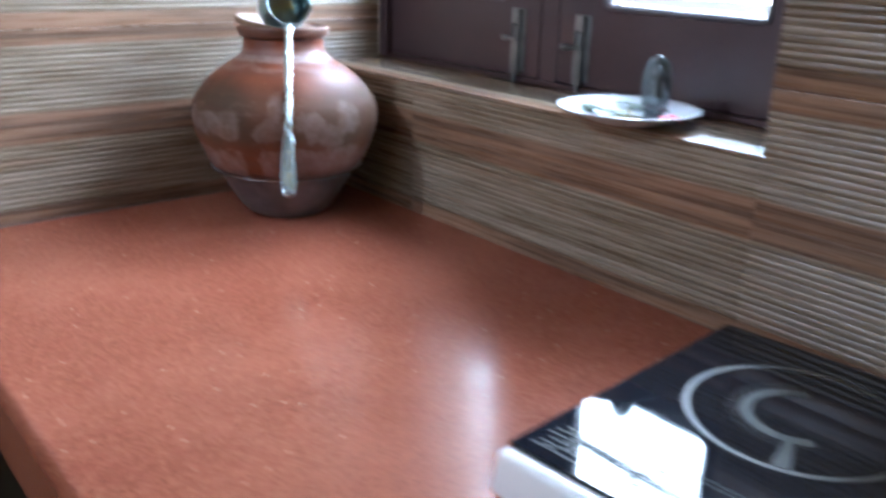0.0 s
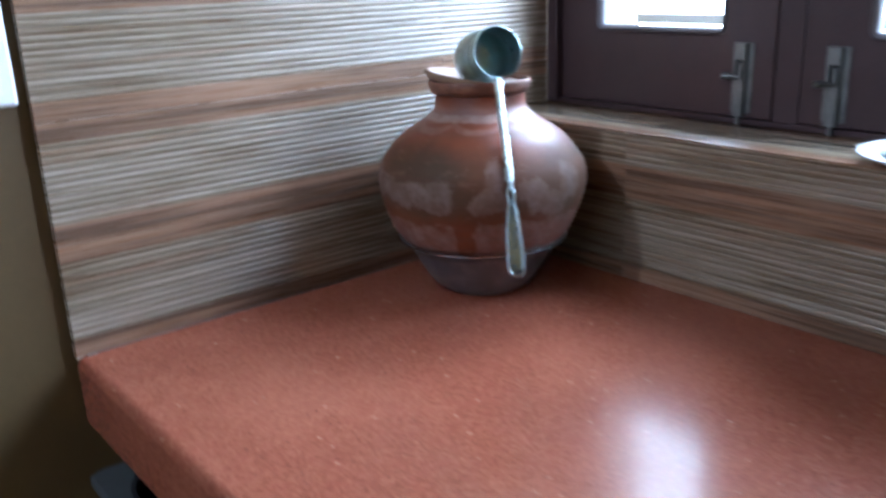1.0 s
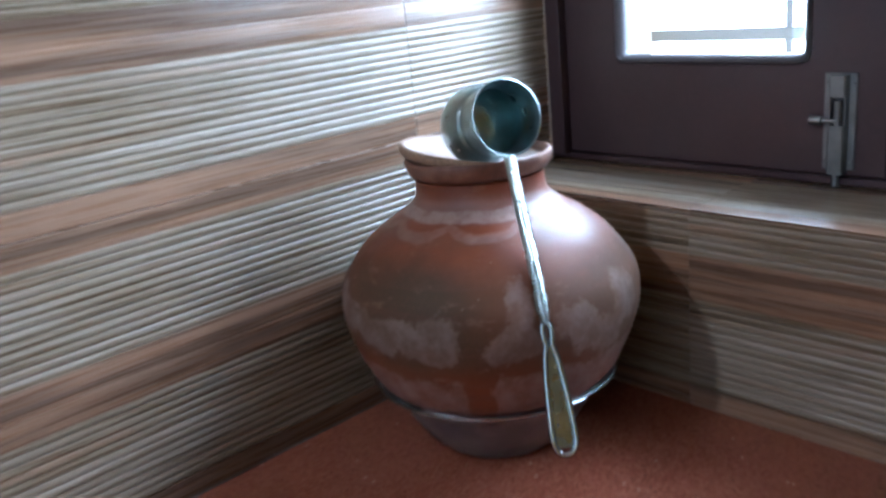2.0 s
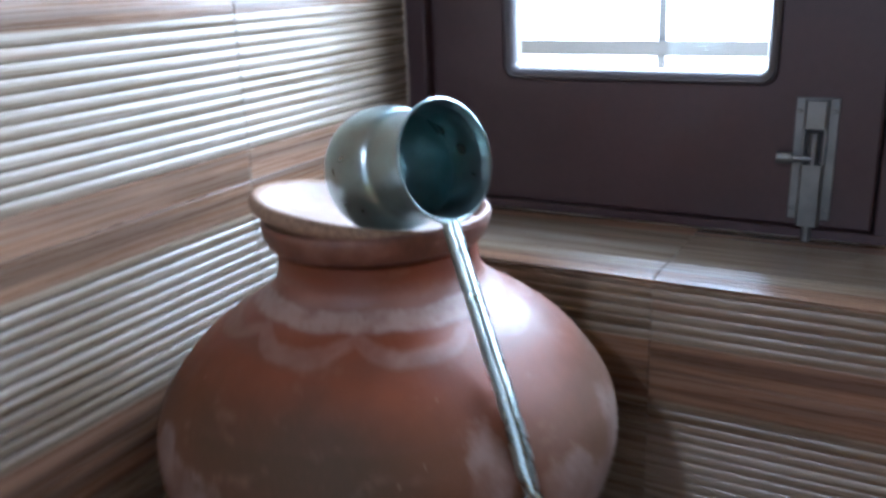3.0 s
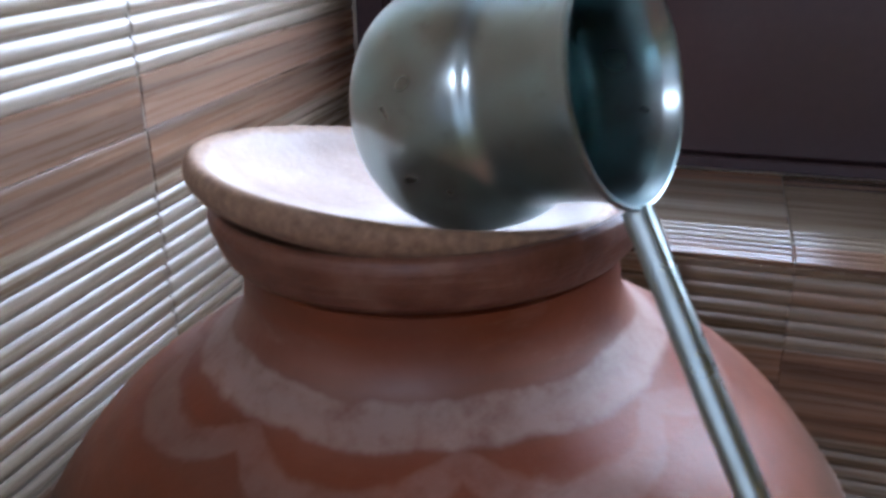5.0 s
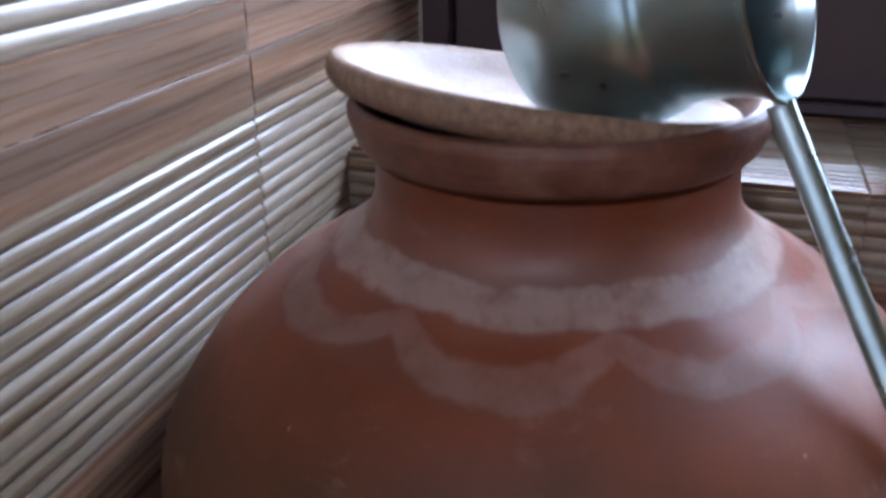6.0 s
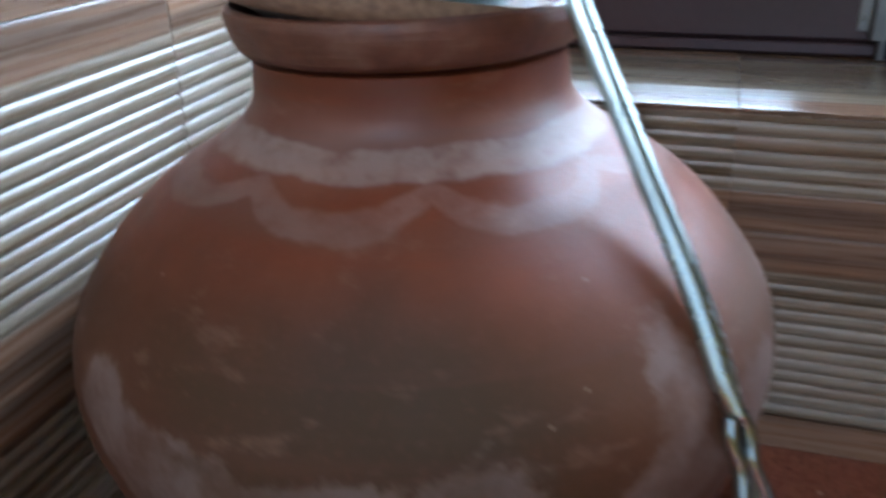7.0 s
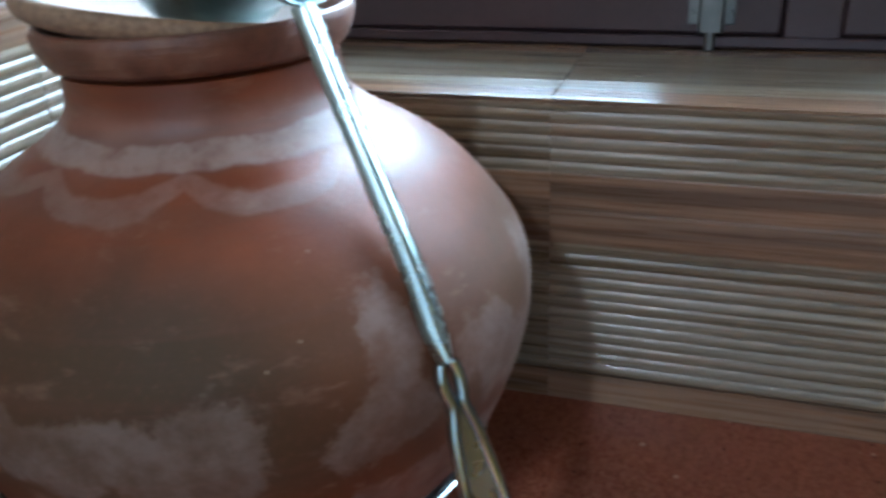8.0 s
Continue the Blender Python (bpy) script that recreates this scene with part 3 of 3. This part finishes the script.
def tower_bolt(y, swing):
    """Tower bolt, shot down into the sill; swing: degrees by which its lever stands out from the leaf."""
    ob = thing("tower_bolt", "dull grey metal tower bolt on the brown window leaf", "bolt", (WIN, y, 0), group="bolts on the window leaves")
    zt, zb = 1.2025, 1.1010
    part("plate", boxes((-0.0022, -0.0002, -0.0165, 0.0165, zb, zt, 0.0006, 1)), BOLT, ob)
    sec = [(-0.0092, -0.0022), (-0.0088, -0.0100), (-0.0070, -0.0118), (0.0070, -0.0118), (0.0088, -0.0100), (0.0092, -0.0022)]
    for a, b in ((zb - 0.004, zb + 0.048), (zt - 0.024, zt - 0.0015)):
        part("barrel", loops([[(d, w, z) for w, d in sec] for z in (a, a + 0.0008, b - 0.0008, b)], closed=False, caps=True), BOLT, ob)
    for w in (-0.0080, 0.0080):
        part("cheek", boxes((-0.0100, -0.0022, w - 0.0011, w + 0.0011, zb + 0.0478, zt - 0.0238, 0.0004, 1)), BOLT, ob)
    bm = bmesh.new()
    bmesh.ops.create_cone(bm, cap_ends=True, segments=16, radius1=0.0040, radius2=0.0040, depth=zt - 0.028 - SILL - 0.001, matrix=Matrix.Translation((-0.0068, 0, (zt - 0.028 + SILL + 0.001) / 2)))
    rod_ob = part("rod", bm, BOLT, ob)
    # a black strip paints the shade in the gap between the barrels
    part("slot", boxes((-0.0028, -0.0021, -0.0068, 0.0068, zb + 0.0482, zt - 0.0242)), RUBBER, ob, "black strip for the shade behind the bolt rod", smooth=False)
    bm = lathe([(0, 0), (0.0027, 0), (0.0027, 0.015), (0.0044, 0.0155), (0.0048, 0.017), (0.0048, 0.0265), (0.0040, 0.028), (0, 0.028)], 16)
    part("lever", bm, BOLT, rod_ob, m=Matrix.Translation((-0.0080, 0.0, zb + 0.0525)) @ pose(0, 0, 0, -88, 0, swing))
    for y2 in (-0.0132, 0.0132):
        for z in (zb + 0.009, zt - 0.011):
            bm = lathe([(0, 0.0008), (0.0012, 0.0007), (0.0019, 0.0)], 10)
            part("screw", bm, BOLT, ob, m=Matrix.Translation((-0.0022, y2, z)) @ pose(0, 0, 0, 0, -90, 0))
    return ob


tower_bolt(-0.380, 8)
tower_bolt(-0.520, 58)

# ---- wall plate ----
plate = thing("switch_plate", "white plastic switch plate on the ochre wall", "switch plate", (-0.738, 0.010, 1.184))
surround = part("surround", boxes((-0.165, 0.0, -0.012, 0.0, 0.0, 0.225, 0.004, 3)), WHITE, plate)
part("panel", boxes((-0.150, -0.016, -0.0145, -0.0118, 0.014, 0.211, 0.0015, 2)), WHITE, surround)

# ---- wall lamp ----
lamp = thing("wall_lamp", "white bulb in a short holder on the ochre wall", "wall lamp", (BULB.x, 0.010, BULB.z))
part("holder", lathe([(0, 0), (0.045, 0), (0.045, 0.008), (0.024, 0.014), (0.020, 0.060), (0.021, 0.075), (0, 0.075)], 32), WHITE, lamp, "white plastic holder", m=pose(0, 0, 0, 90, 0, 0))
prof = [(0.0, 0.072), (0.014, 0.073), (0.015, 0.090), (0.026, 0.108), (0.031, 0.126), (0.028, 0.146), (0.016, 0.158), (0.0, 0.161)]
part("bulb", lathe([(v.x, v.z) for v in spline([(r, 0, z) for r, z in prof], 4)], 32), glow("lit_bulb", (0.95, 0.97, 1.0), 60.0), lamp, "lit white bulb", m=pose(0, 0, 0, 90, 0, 0))

# ---- pot, lid and bowl ----
PX, PY = -0.167, -0.159
outer = [(0.030, 0.006), (0.050, 0.011), (0.064, 0.024), (0.0780, 0.0430), (0.0940, 0.0600), (0.1235, 0.0850), (0.1370, 0.1100), (0.1465, 0.1350), (0.1520, 0.1600), (0.1495, 0.1850), (0.1385, 0.2050), (0.1222, 0.2250), (0.1035, 0.2400), (0.0840, 0.2520), (0.0712, 0.2620), (0.0658, 0.2700), (0.0644, 0.2785), (0.0640, 0.2865)]
p = [(0.0, 0.005)] + [(v.x, v.z) for v in spline([(r, 0, z) for r, z in outer], 6)]
p += [(0.0622, 0.2876), (0.0575, 0.2876), (0.0570, 0.2700), (0.0640, 0.2560), (0.0950, 0.2380), (0.1380, 0.1930), (0.1430, 0.1550), (0.1300, 0.1080), (0.0850, 0.0450), (0.0, 0.0140)]
pot = thing("clay_pot", "round red terracotta pot with chalk scallops, standing in a steel bowl", "pot", Matrix.Translation((PX, PY, C)) @ pose(-0.0035, -0.0045, 0.0003, -1.4, 1.1, 0))
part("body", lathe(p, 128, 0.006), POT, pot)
p = [(0.0575, 0.2877), (0.0636, 0.2886), (0.0674, 0.2898), (0.0698, 0.2925), (0.0716, 0.2970), (0.0730, 0.3020), (0.0732, 0.3045), (0.0724, 0.3064), (0.0704, 0.3074), (0.0680, 0.3068), (0.0662, 0.3045), (0.0628, 0.2960), (0.0575, 0.2877)]
part("rim", lathe(p, 128, 0.010), RIMCLAY, pot, "thick terracotta collar rim")

side = [(0.050, 0.0), (0.059, 0.0014), (0.0710, 0.0090), (0.0845, 0.0260), (0.0965, 0.0450), (0.1045, 0.0600), (0.1100, 0.0680), (0.1195, 0.0770), (0.1250, 0.0815)]
p = [(0.0, 0.0)] + [(v.x, v.z) for v in spline([(r, 0, z) for r, z in side], 4)] + [(v.x - 0.0009, v.z + 0.0011) for v in reversed(spline([(r, 0, z) for r, z in side], 4))] + [(0.0, 0.0011)]
bowl = thing("steel_bowl", "shallow brushed steel bowl under the clay pot on the worktop", "bowl", (PX, PY, C))
part("body", lathe(p, 96), STEEL, bowl)
p = [(0.1272 + 0.0019 * math.cos(radians(a)), 0.0822 + 0.0015 * math.sin(radians(a))) for a in range(-180, 181, 40)]
part("rim", lathe(p, 96), BRIGHT, bowl, "polished rolled steel lip")

# the lid lies askew on the rim, one edge raised
lid_up = Vector((math.cos(radians(139)), math.sin(radians(139)), 0))
tilt = Matrix.Rotation(radians(9.9), 4, Vector((0, 0, 1)).cross(lid_up) * -1)
p = [(0.0, -0.0152), (0.030, -0.0142), (0.048, -0.0112), (0.0570, -0.0078), (0.0635, -0.0062), (0.0684, -0.0046), (0.0712, -0.0016), (0.0720, 0.0016), (0.0714, 0.0044), (0.0692, 0.0059), (0.0655, 0.0044), (0.0600, 0.0006), (0.0530, -0.0036), (0.0370, -0.0080), (0.0190, -0.0098), (0.0, -0.0102)]
thing("pot_lid", "pale terracotta saucer lid lying askew on the pot's rim", "lid", Matrix.Translation((-0.1664, -0.1480, 1.1656)) @ tilt, bm=lathe([(v.x, v.z) for v in spline([(r, 0, z) for r, z in p], 3)], 96, 0.012), material=LID)

# ---- ladle ----
mouth = Vector((-0.1902, -0.2222, 1.2090))
axis = Vector((0.297, 0.923, -0.243)).normalized()
ladle = thing("ladle", "long-handled steel ladle with a pot-shaped cup lying on the lid", "ladle", mouth)
turn = axis.to_track_quat("Z", "Y").to_matrix().to_4x4()
shell = [(0.0345, 0.0), (0.0332, 0.004), (0.0320, 0.010), (0.0316, 0.018), (0.0318, 0.0255), (0.0328, 0.0295), (0.0352, 0.0330), (0.0374, 0.0395), (0.0388, 0.0490), (0.0384, 0.0590), (0.0345, 0.0695), (0.0265, 0.0775), (0.0130, 0.0815)]
p = [(v.x, v.z) for v in spline([(r, 0, z) for r, z in shell], 5)] + [(0.0, 0.0820), (0.0, 0.0808)] + [(v.x - 0.0013, v.z - 0.0009) for v in reversed(spline([(r, 0, z) for r, z in shell[1:]], 5))]
p += [(0.0334, 0.0004), (0.0338, -0.0012), (0.0346, -0.0016), (0.0353, -0.0010), (0.0352, 0.0004), (0.0345, 0.0012)]
part("cup", lathe(p, 96), CUP, ladle, "dull steel pot-shaped cup with a rolled lip", m=turn)
top, pinch, end = Vector((-0.1960, -0.2274, 1.1750)) - mouth, Vector((-0.2397, -0.2954, 1.0428)) - mouth, Vector((-0.2615, -0.3295, 0.9371)) - mouth
line = spline([top, top.lerp(pinch, 0.35) + Vector((-0.0005, -0.001, 0)), top.lerp(pinch, 0.72) + Vector((-0.0012, -0.0026, 0)), pinch], 8)
front = Vector((-0.65, -0.72, 0.22))


def rod(t):
    w = 0.0053 + 0.0004 * t - 0.0025 * max(0, (t - 0.9) / 0.1)
    arc = [math.pi * k / 12 for k in range(13)]
    crown = [(w * math.copysign(abs(math.cos(a)) ** 1.35, math.cos(a)), 0.0046 * math.sin(a) ** 1.35) for a in arc]
    return crown + [(-0.7 * w, -0.002), (0.7 * w, -0.002)]


handle = part("handle", sweep(line, rod, up=front), HANDLE, ladle, "satin steel ridged handle rod")
along = (pinch - top).normalized()
across = along.cross(front).normalized()
outw = across.cross(along).normalized()
mark = Matrix.Identity(4)
for i, v in enumerate((along, across, outw)):
    mark[0][i], mark[1][i], mark[2][i] = v
for k in range(7):
    c = line[0].lerp(line[-1], 0.70 + 0.022 * k) + outw * 0.0040
    part("stamped_mark", boxes((-0.0006, 0.0006, -0.0009, 0.0009, -0.0006, 0.0003)), BOLT, handle, m=Matrix.Translation(c) @ mark, smooth=False)
# grip: a flattened loop of the same bar
d = (end - pinch).normalized()
side = d.cross(front).normalized()
ln = (end - pinch).length
half = [(0.0, 0.0026), (0.05, 0.0040), (0.11, 0.0036), (0.17, 0.0028), (0.30, 0.0058), (0.60, 0.0088), (0.85, 0.0098), (0.95, 0.0082), (0.995, 0.0036)]
lo = [pinch + d * (ln * t) + side * w for t, w in half] + [pinch + d * (ln * t) - side * w for t, w in reversed(half)]
rail = spline(lo, 5)
grip = part("grip", sweep(rail, lambda t: oval(0.0027, 0.0032, 12), up=front), BRIGHT, ladle, "polished steel looped grip")
bm = loops([[pinch + d * (ln * t) + side * (w - 0.001) * s + front.normalized() * o for s, o in ((-1, -0.0012), (1, -0.0012), (1, 0.0004), (-1, 0.0004))] for t, w in half[3:8]], closed=False, caps=True)
part("web", bm, HANDLE, grip, "thin satin steel web")

# ---- plate of offerings on the sill ----
dish = thing("plate", "small white glazed plate on the window sill", "plate", (0.030, -0.714, SILL + 0.003),
             bm=lathe([(0, 0.001), (0.045, 0.001), (0.050, 0.0), (0.054, 0.002), (0.066, 0.006), (0.084, 0.0135), (0.0925, 0.0165), (0.0935, 0.0178), (0.0915, 0.0184), (0.080, 0.0160), (0.064, 0.0088), (0.052, 0.0055), (0, 0.0045)], 72), material=PORCELAIN)


def figurine():
    """Small cast figure: stepped foot, rounded body and head before a pointed back."""
    prof = [(0.0, 0.0), (0.0165, 0.0), (0.0170, 0.003), (0.0145, 0.005), (0.0135, 0.012), (0.0155, 0.014), (0.0160, 0.018), (0.0125, 0.021), (0.0150, 0.026), (0.0165, 0.032), (0.0120, 0.040), (0.0100, 0.047), (0.0075, 0.052), (0.0080, 0.058), (0.0062, 0.064), (0.0035, 0.069), (0.0, 0.072)]
    bm = lathe([(v.x, v.z) for v in spline([(r, 0, z) for r, z in prof], 3)], 28)
    for v in bm.verts:
        v.co.y *= 0.72
        k = 1 + 0.10 * noise.noise(v.co * 160)
        v.co.x, v.co.y = v.co.x * k, v.co.y * k
    rows = []
    for k in range(15):
        t = k / 14
        w = 0.0185 * math.sqrt(max(0.0, 1 - t ** 2.2)) * (0.80 + 0.55 * t) + 0.0008
        z = 0.014 + 0.068 * t
        rows.append([(-w, 0.008, z), (-w * 0.5, 0.0055, z), (w * 0.5, 0.0055, z), (w, 0.008, z), (w * 0.5, 0.0105, z), (-w * 0.5, 0.0105, z)])
    add = bpy.data.meshes.new("back")
    b2 = loops(rows, closed=False, caps=True)
    b2.to_mesh(add)
    b2.free()
    bm.from_mesh(add)
    bpy.data.meshes.remove(add)
    return bm


thing("figurine", "small dark grey metal figurine with a pointed back", "figurine", pose(0.034, -0.752, SILL + 0.0078, 0, 0, -52), bm=figurine(), material=SMOKED)


def leaf_bit(x, y, length, wide, rz, material, name, label, cat):
    rows = []
    for k in range(7):
        t = k / 6
        w = wide * math.sin(math.pi * (0.08 + 0.88 * t)) ** 0.8
        h = 0.002 + 0.005 * math.sin(2.2 * t)
        rows.append([(length * (t - 0.5), -w, h + 0.0015), (length * (t - 0.5), 0, h), (length * (t - 0.5), w, h + 0.0015), (length * (t - 0.5), w, h + 0.0009), (length * (t - 0.5), 0, h - 0.0006), (length * (t - 0.5), -w, h + 0.0009)])
    return thing(name, label, cat, pose(x, y, SILL + 0.0082, 0, 0, rz), bm=loops(rows, closed=False, caps=True), material=material, group=name + " on the plate")


for k in range(12):
    leaf_bit(0.030 + 0.042 * math.cos(2.1 * k), -0.696 + 0.036 * math.sin(1.7 * k), 0.030 + 0.010 * random.random(), 0.006 + 0.003 * random.random(), 51 * k, LEAF, "leaf", "dry green leaf lying on the plate", "leaf")
for k in range(6):
    bm = bmesh.new()
    bmesh.ops.create_cone(bm, cap_ends=True, segments=8, radius1=0.0016, radius2=0.0012, depth=0.034 + 0.008 * random.random(), matrix=pose(0, 0, 0.0018, 0, 90, 0))
    thing("straw", "yellow straw piece lying on the plate", "straw", pose(0.004 + 0.006 * k, -0.722 + 0.010 * math.sin(3 * k), SILL + 0.0082 + 0.0016 * (k % 2), 0, 0, 60 + 25 * math.sin(2 * k)), bm=bm, material=STICK, group="straw on the plate")
for k in range(3):
    leaf_bit(0.030 + 0.010 * k, -0.774 - 0.004 * (k % 2), 0.020, 0.008, 40 + 55 * k, PETAL, "petal", "pink-red flower petal lying on the plate", "petal")

# ---- induction cooker ----
KX0, KX1, KY0, KY1, KZ = -0.455, -0.070, -1.262, -0.958, C + 0.051
cooker = thing("induction_cooker", "white induction cooker with a black glass top standing on the worktop", "induction cooker", pose(-0.074, -0.961, 0, 0, 0, 4.5) @ pose(0.074, 0.961, 0))
bm = boxes((KX0, KX1, KY0, KY1, C + 0.008, KZ - 0.004, 0.008, 4))
for v in bm.verts:
    if v.co.z > C + 0.03:
        v.co.x += 0.006 if v.co.x < -0.3 else 0
part("body", bm, WHITE, cooker)
glass_top = part("glass_top", boxes((KX0 + 0.022, KX1 - 0.004, KY0 + 0.003, KY1 - 0.003, KZ - 0.006, KZ, 0.0012, 2)), BLACK, cooker, "black ceramic glass top")
for x in (KX0 + 0.04, KX1 - 0.04):
    for y in (KY0 + 0.04, KY1 - 0.04):
        part("foot", lathe([(0, 0), (0.012, 0), (0.013, 0.002), (0.012, 0.009), (0, 0.009)], 16), RUBBER, cooker, m=Matrix.Translation((x, y, C + 0.0002)))
HX, HY = -0.2117, -1.1046


def flat_ring(r0, r1, a0=0.0, a1=360.0, n=72):
    bm = bmesh.new()
    rows = []
    for k in range(n + 1):
        a = radians(a0 + (a1 - a0) * k / n)
        rows.append([bm.verts.new((HX + r * math.cos(a), HY + r * math.sin(a), KZ + 0.0003)) for r in (r0, r1)])
    for a, b in zip(rows, rows[1:]):
        bm.faces.new((a[0], b[0], b[1], a[1]))
    return bm


part("zone_ring", flat_ring(0.0935, 0.0990), MARK, glass_top, "grey printed cooking zone ring")
part("inner_ring", flat_ring(0.0385, 0.0500, 15, 222), DIM, glass_top, "faint olive printed ring")
for k in range(2):
    part("inner_line", flat_ring(0.0545 + 0.0045 * k, 0.0552 + 0.0045 * k, 12 + 8 * k, 215 - 10 * k), DIM, glass_top)
part("zone_bar", flat_ring(0.0500, 0.0925, 192, 202, 6), DIM, glass_top)

for k in range(6):
    for j in range(2):
        x = KX0 + 0.036 + 0.0078 * k
        y = KY1 - 0.014 - 0.004 * (k % 3) - 0.064 * j
        part("print_bar", boxes((x, x + 0.0009, y - 0.052 + 0.006 * (k % 2), y, KZ + 0.0001, KZ + 0.0004)), MARK, glass_top, smooth=False)
        part("print_dash", boxes((x + 0.0026, x + 0.0052, y - 0.022 - 0.010 * (k % 2), y - 0.012 - 0.010 * (k % 2), KZ + 0.0001, KZ + 0.0004)), DIM, glass_top, smooth=False)
for x in (KX0 + 0.089, KX0 + 0.095):
    part("print_line", boxes((x, x + 0.0010, KY0 + 0.040, KY1 - 0.055, KZ + 0.0001, KZ + 0.0004)), DIM, glass_top, smooth=False)
for k in range(4):
    y = KY1 - 0.155 - 0.028 * k
    part("button", boxes((KX0 + 0.040, KX0 + 0.052, y - 0.018, y, KZ + 0.0001, KZ + 0.0004), (KX0 + 0.058, KX0 + 0.060, y - 0.016, y, KZ + 0.0001, KZ + 0.0004)), MARK, glass_top, smooth=False)

# ---- bin under the worktop ----
bin_ob = thing("bin", "dark plastic bin with a dusty grey top and round opening", "bin", (-0.645, -0.112, -0.0005))
rings = [[(x, y, z) for x, y in rrect(0, 0, w, w, 0.03)] for z, w in ((0.0, 0.140), (0.012, 0.150), (0.690, 0.172), (0.690, 0.164), (0.020, 0.138))]
part("tub", loops(rings, closed=False, caps=True), RUBBER, bin_ob, "dark plastic tub")
square, hole = rrect(0, 0, 0.194, 0.194, 0.014), rrect(0, 0, 0.136, 0.136, 0.0679)
rings = [[(x, y, z) for x, y in edge] for edge, z in ((square, 0.691), (square, 0.702), (rrect(0, 0, 0.188, 0.188, 0.012), 0.705), (rrect(0, 0, 0.142, 0.142, 0.0709), 0.705), (hole, 0.702), (hole, 0.691))]
part("top", loops(rings), GREYP, bin_ob, "dusty grey top with a round opening")
part("liner", loops([[(x, y, z) for x, y in rrect(0, 0, w, w, w * 0.4995)] for z, w in ((0.703, 0.1358), (0.7035, 0.1310), (0.660, 0.126), (0.45, 0.120))], closed=False, caps=False), RUBBER, bin_ob, "black bin liner")

# ---- tiles ----
def lay(parent, length, lines, m, material=TILE):
    part("tile", tile_mesh(length, lines), material, parent, m=m)


for row in range(4):
    z = C + 0.3 * row
    for x0, x1 in ((-DEPTH, NJ), (NJ, WIN - 0.0120)):
        lay(wall_north, x1 - x0, tile_lines(0.0, 0.2994), Matrix.Translation((x0, 0, z + 0.0003)))
EAST = pose(0, 0, 0, 0, 0, -90)
for y0, y1 in ((0.0, SJ), (SJ, REVEAL)):
    lay(wall_east, y0 - y1, tile_lines(0.0, SILL - C - 0.0025), Matrix.Translation((0, y0 - (0.0008 if y0 == 0 else 0), C + 0.0003)) @ EAST)
for y0, y1 in ((REVEAL, -1.520), (-1.520, -2.120), (-2.120, -2.720)):
    for row in range(4):
        lay(wall_east, y0 - y1, tile_lines(0.0, 0.2994), Matrix.Translation((0, y0, C + 0.3 * row + 0.0003)) @ EAST)
UP = Matrix(((0, 0, 1, 0), (-1, 0, 0, 0), (0, -1, 0, 0), (0, 0, 0, 1)))
for y0, y1 in ((-0.003, SJ), (SJ, REVEAL)):
    lay(wall_east, y0 - y1, sill_lines(), Matrix.Translation((0.0, y0, SILL - 0.0012)) @ UP, SILL_TILE)

# pale grout in the upright joints beside the corner
part("grout", boxes((NJ - 0.0006, NJ + 0.0006, -0.0011, 0.006, C + 0.002, C + 1.19)), JOINT, wall_north, "thin grout line", smooth=False)
part("grout", boxes((-0.0009, 0.006, SJ - 0.0005, SJ + 0.0005, C + 0.002, SILL - 0.004)), FILL, wall_east, smooth=False)
part("grout", boxes((0.002, WIN - 0.004, SJ - 0.0006, SJ + 0.0006, SILL - 0.006, SILL - 0.0010)), JOINT, wall_east, "thin grout line", smooth=False)
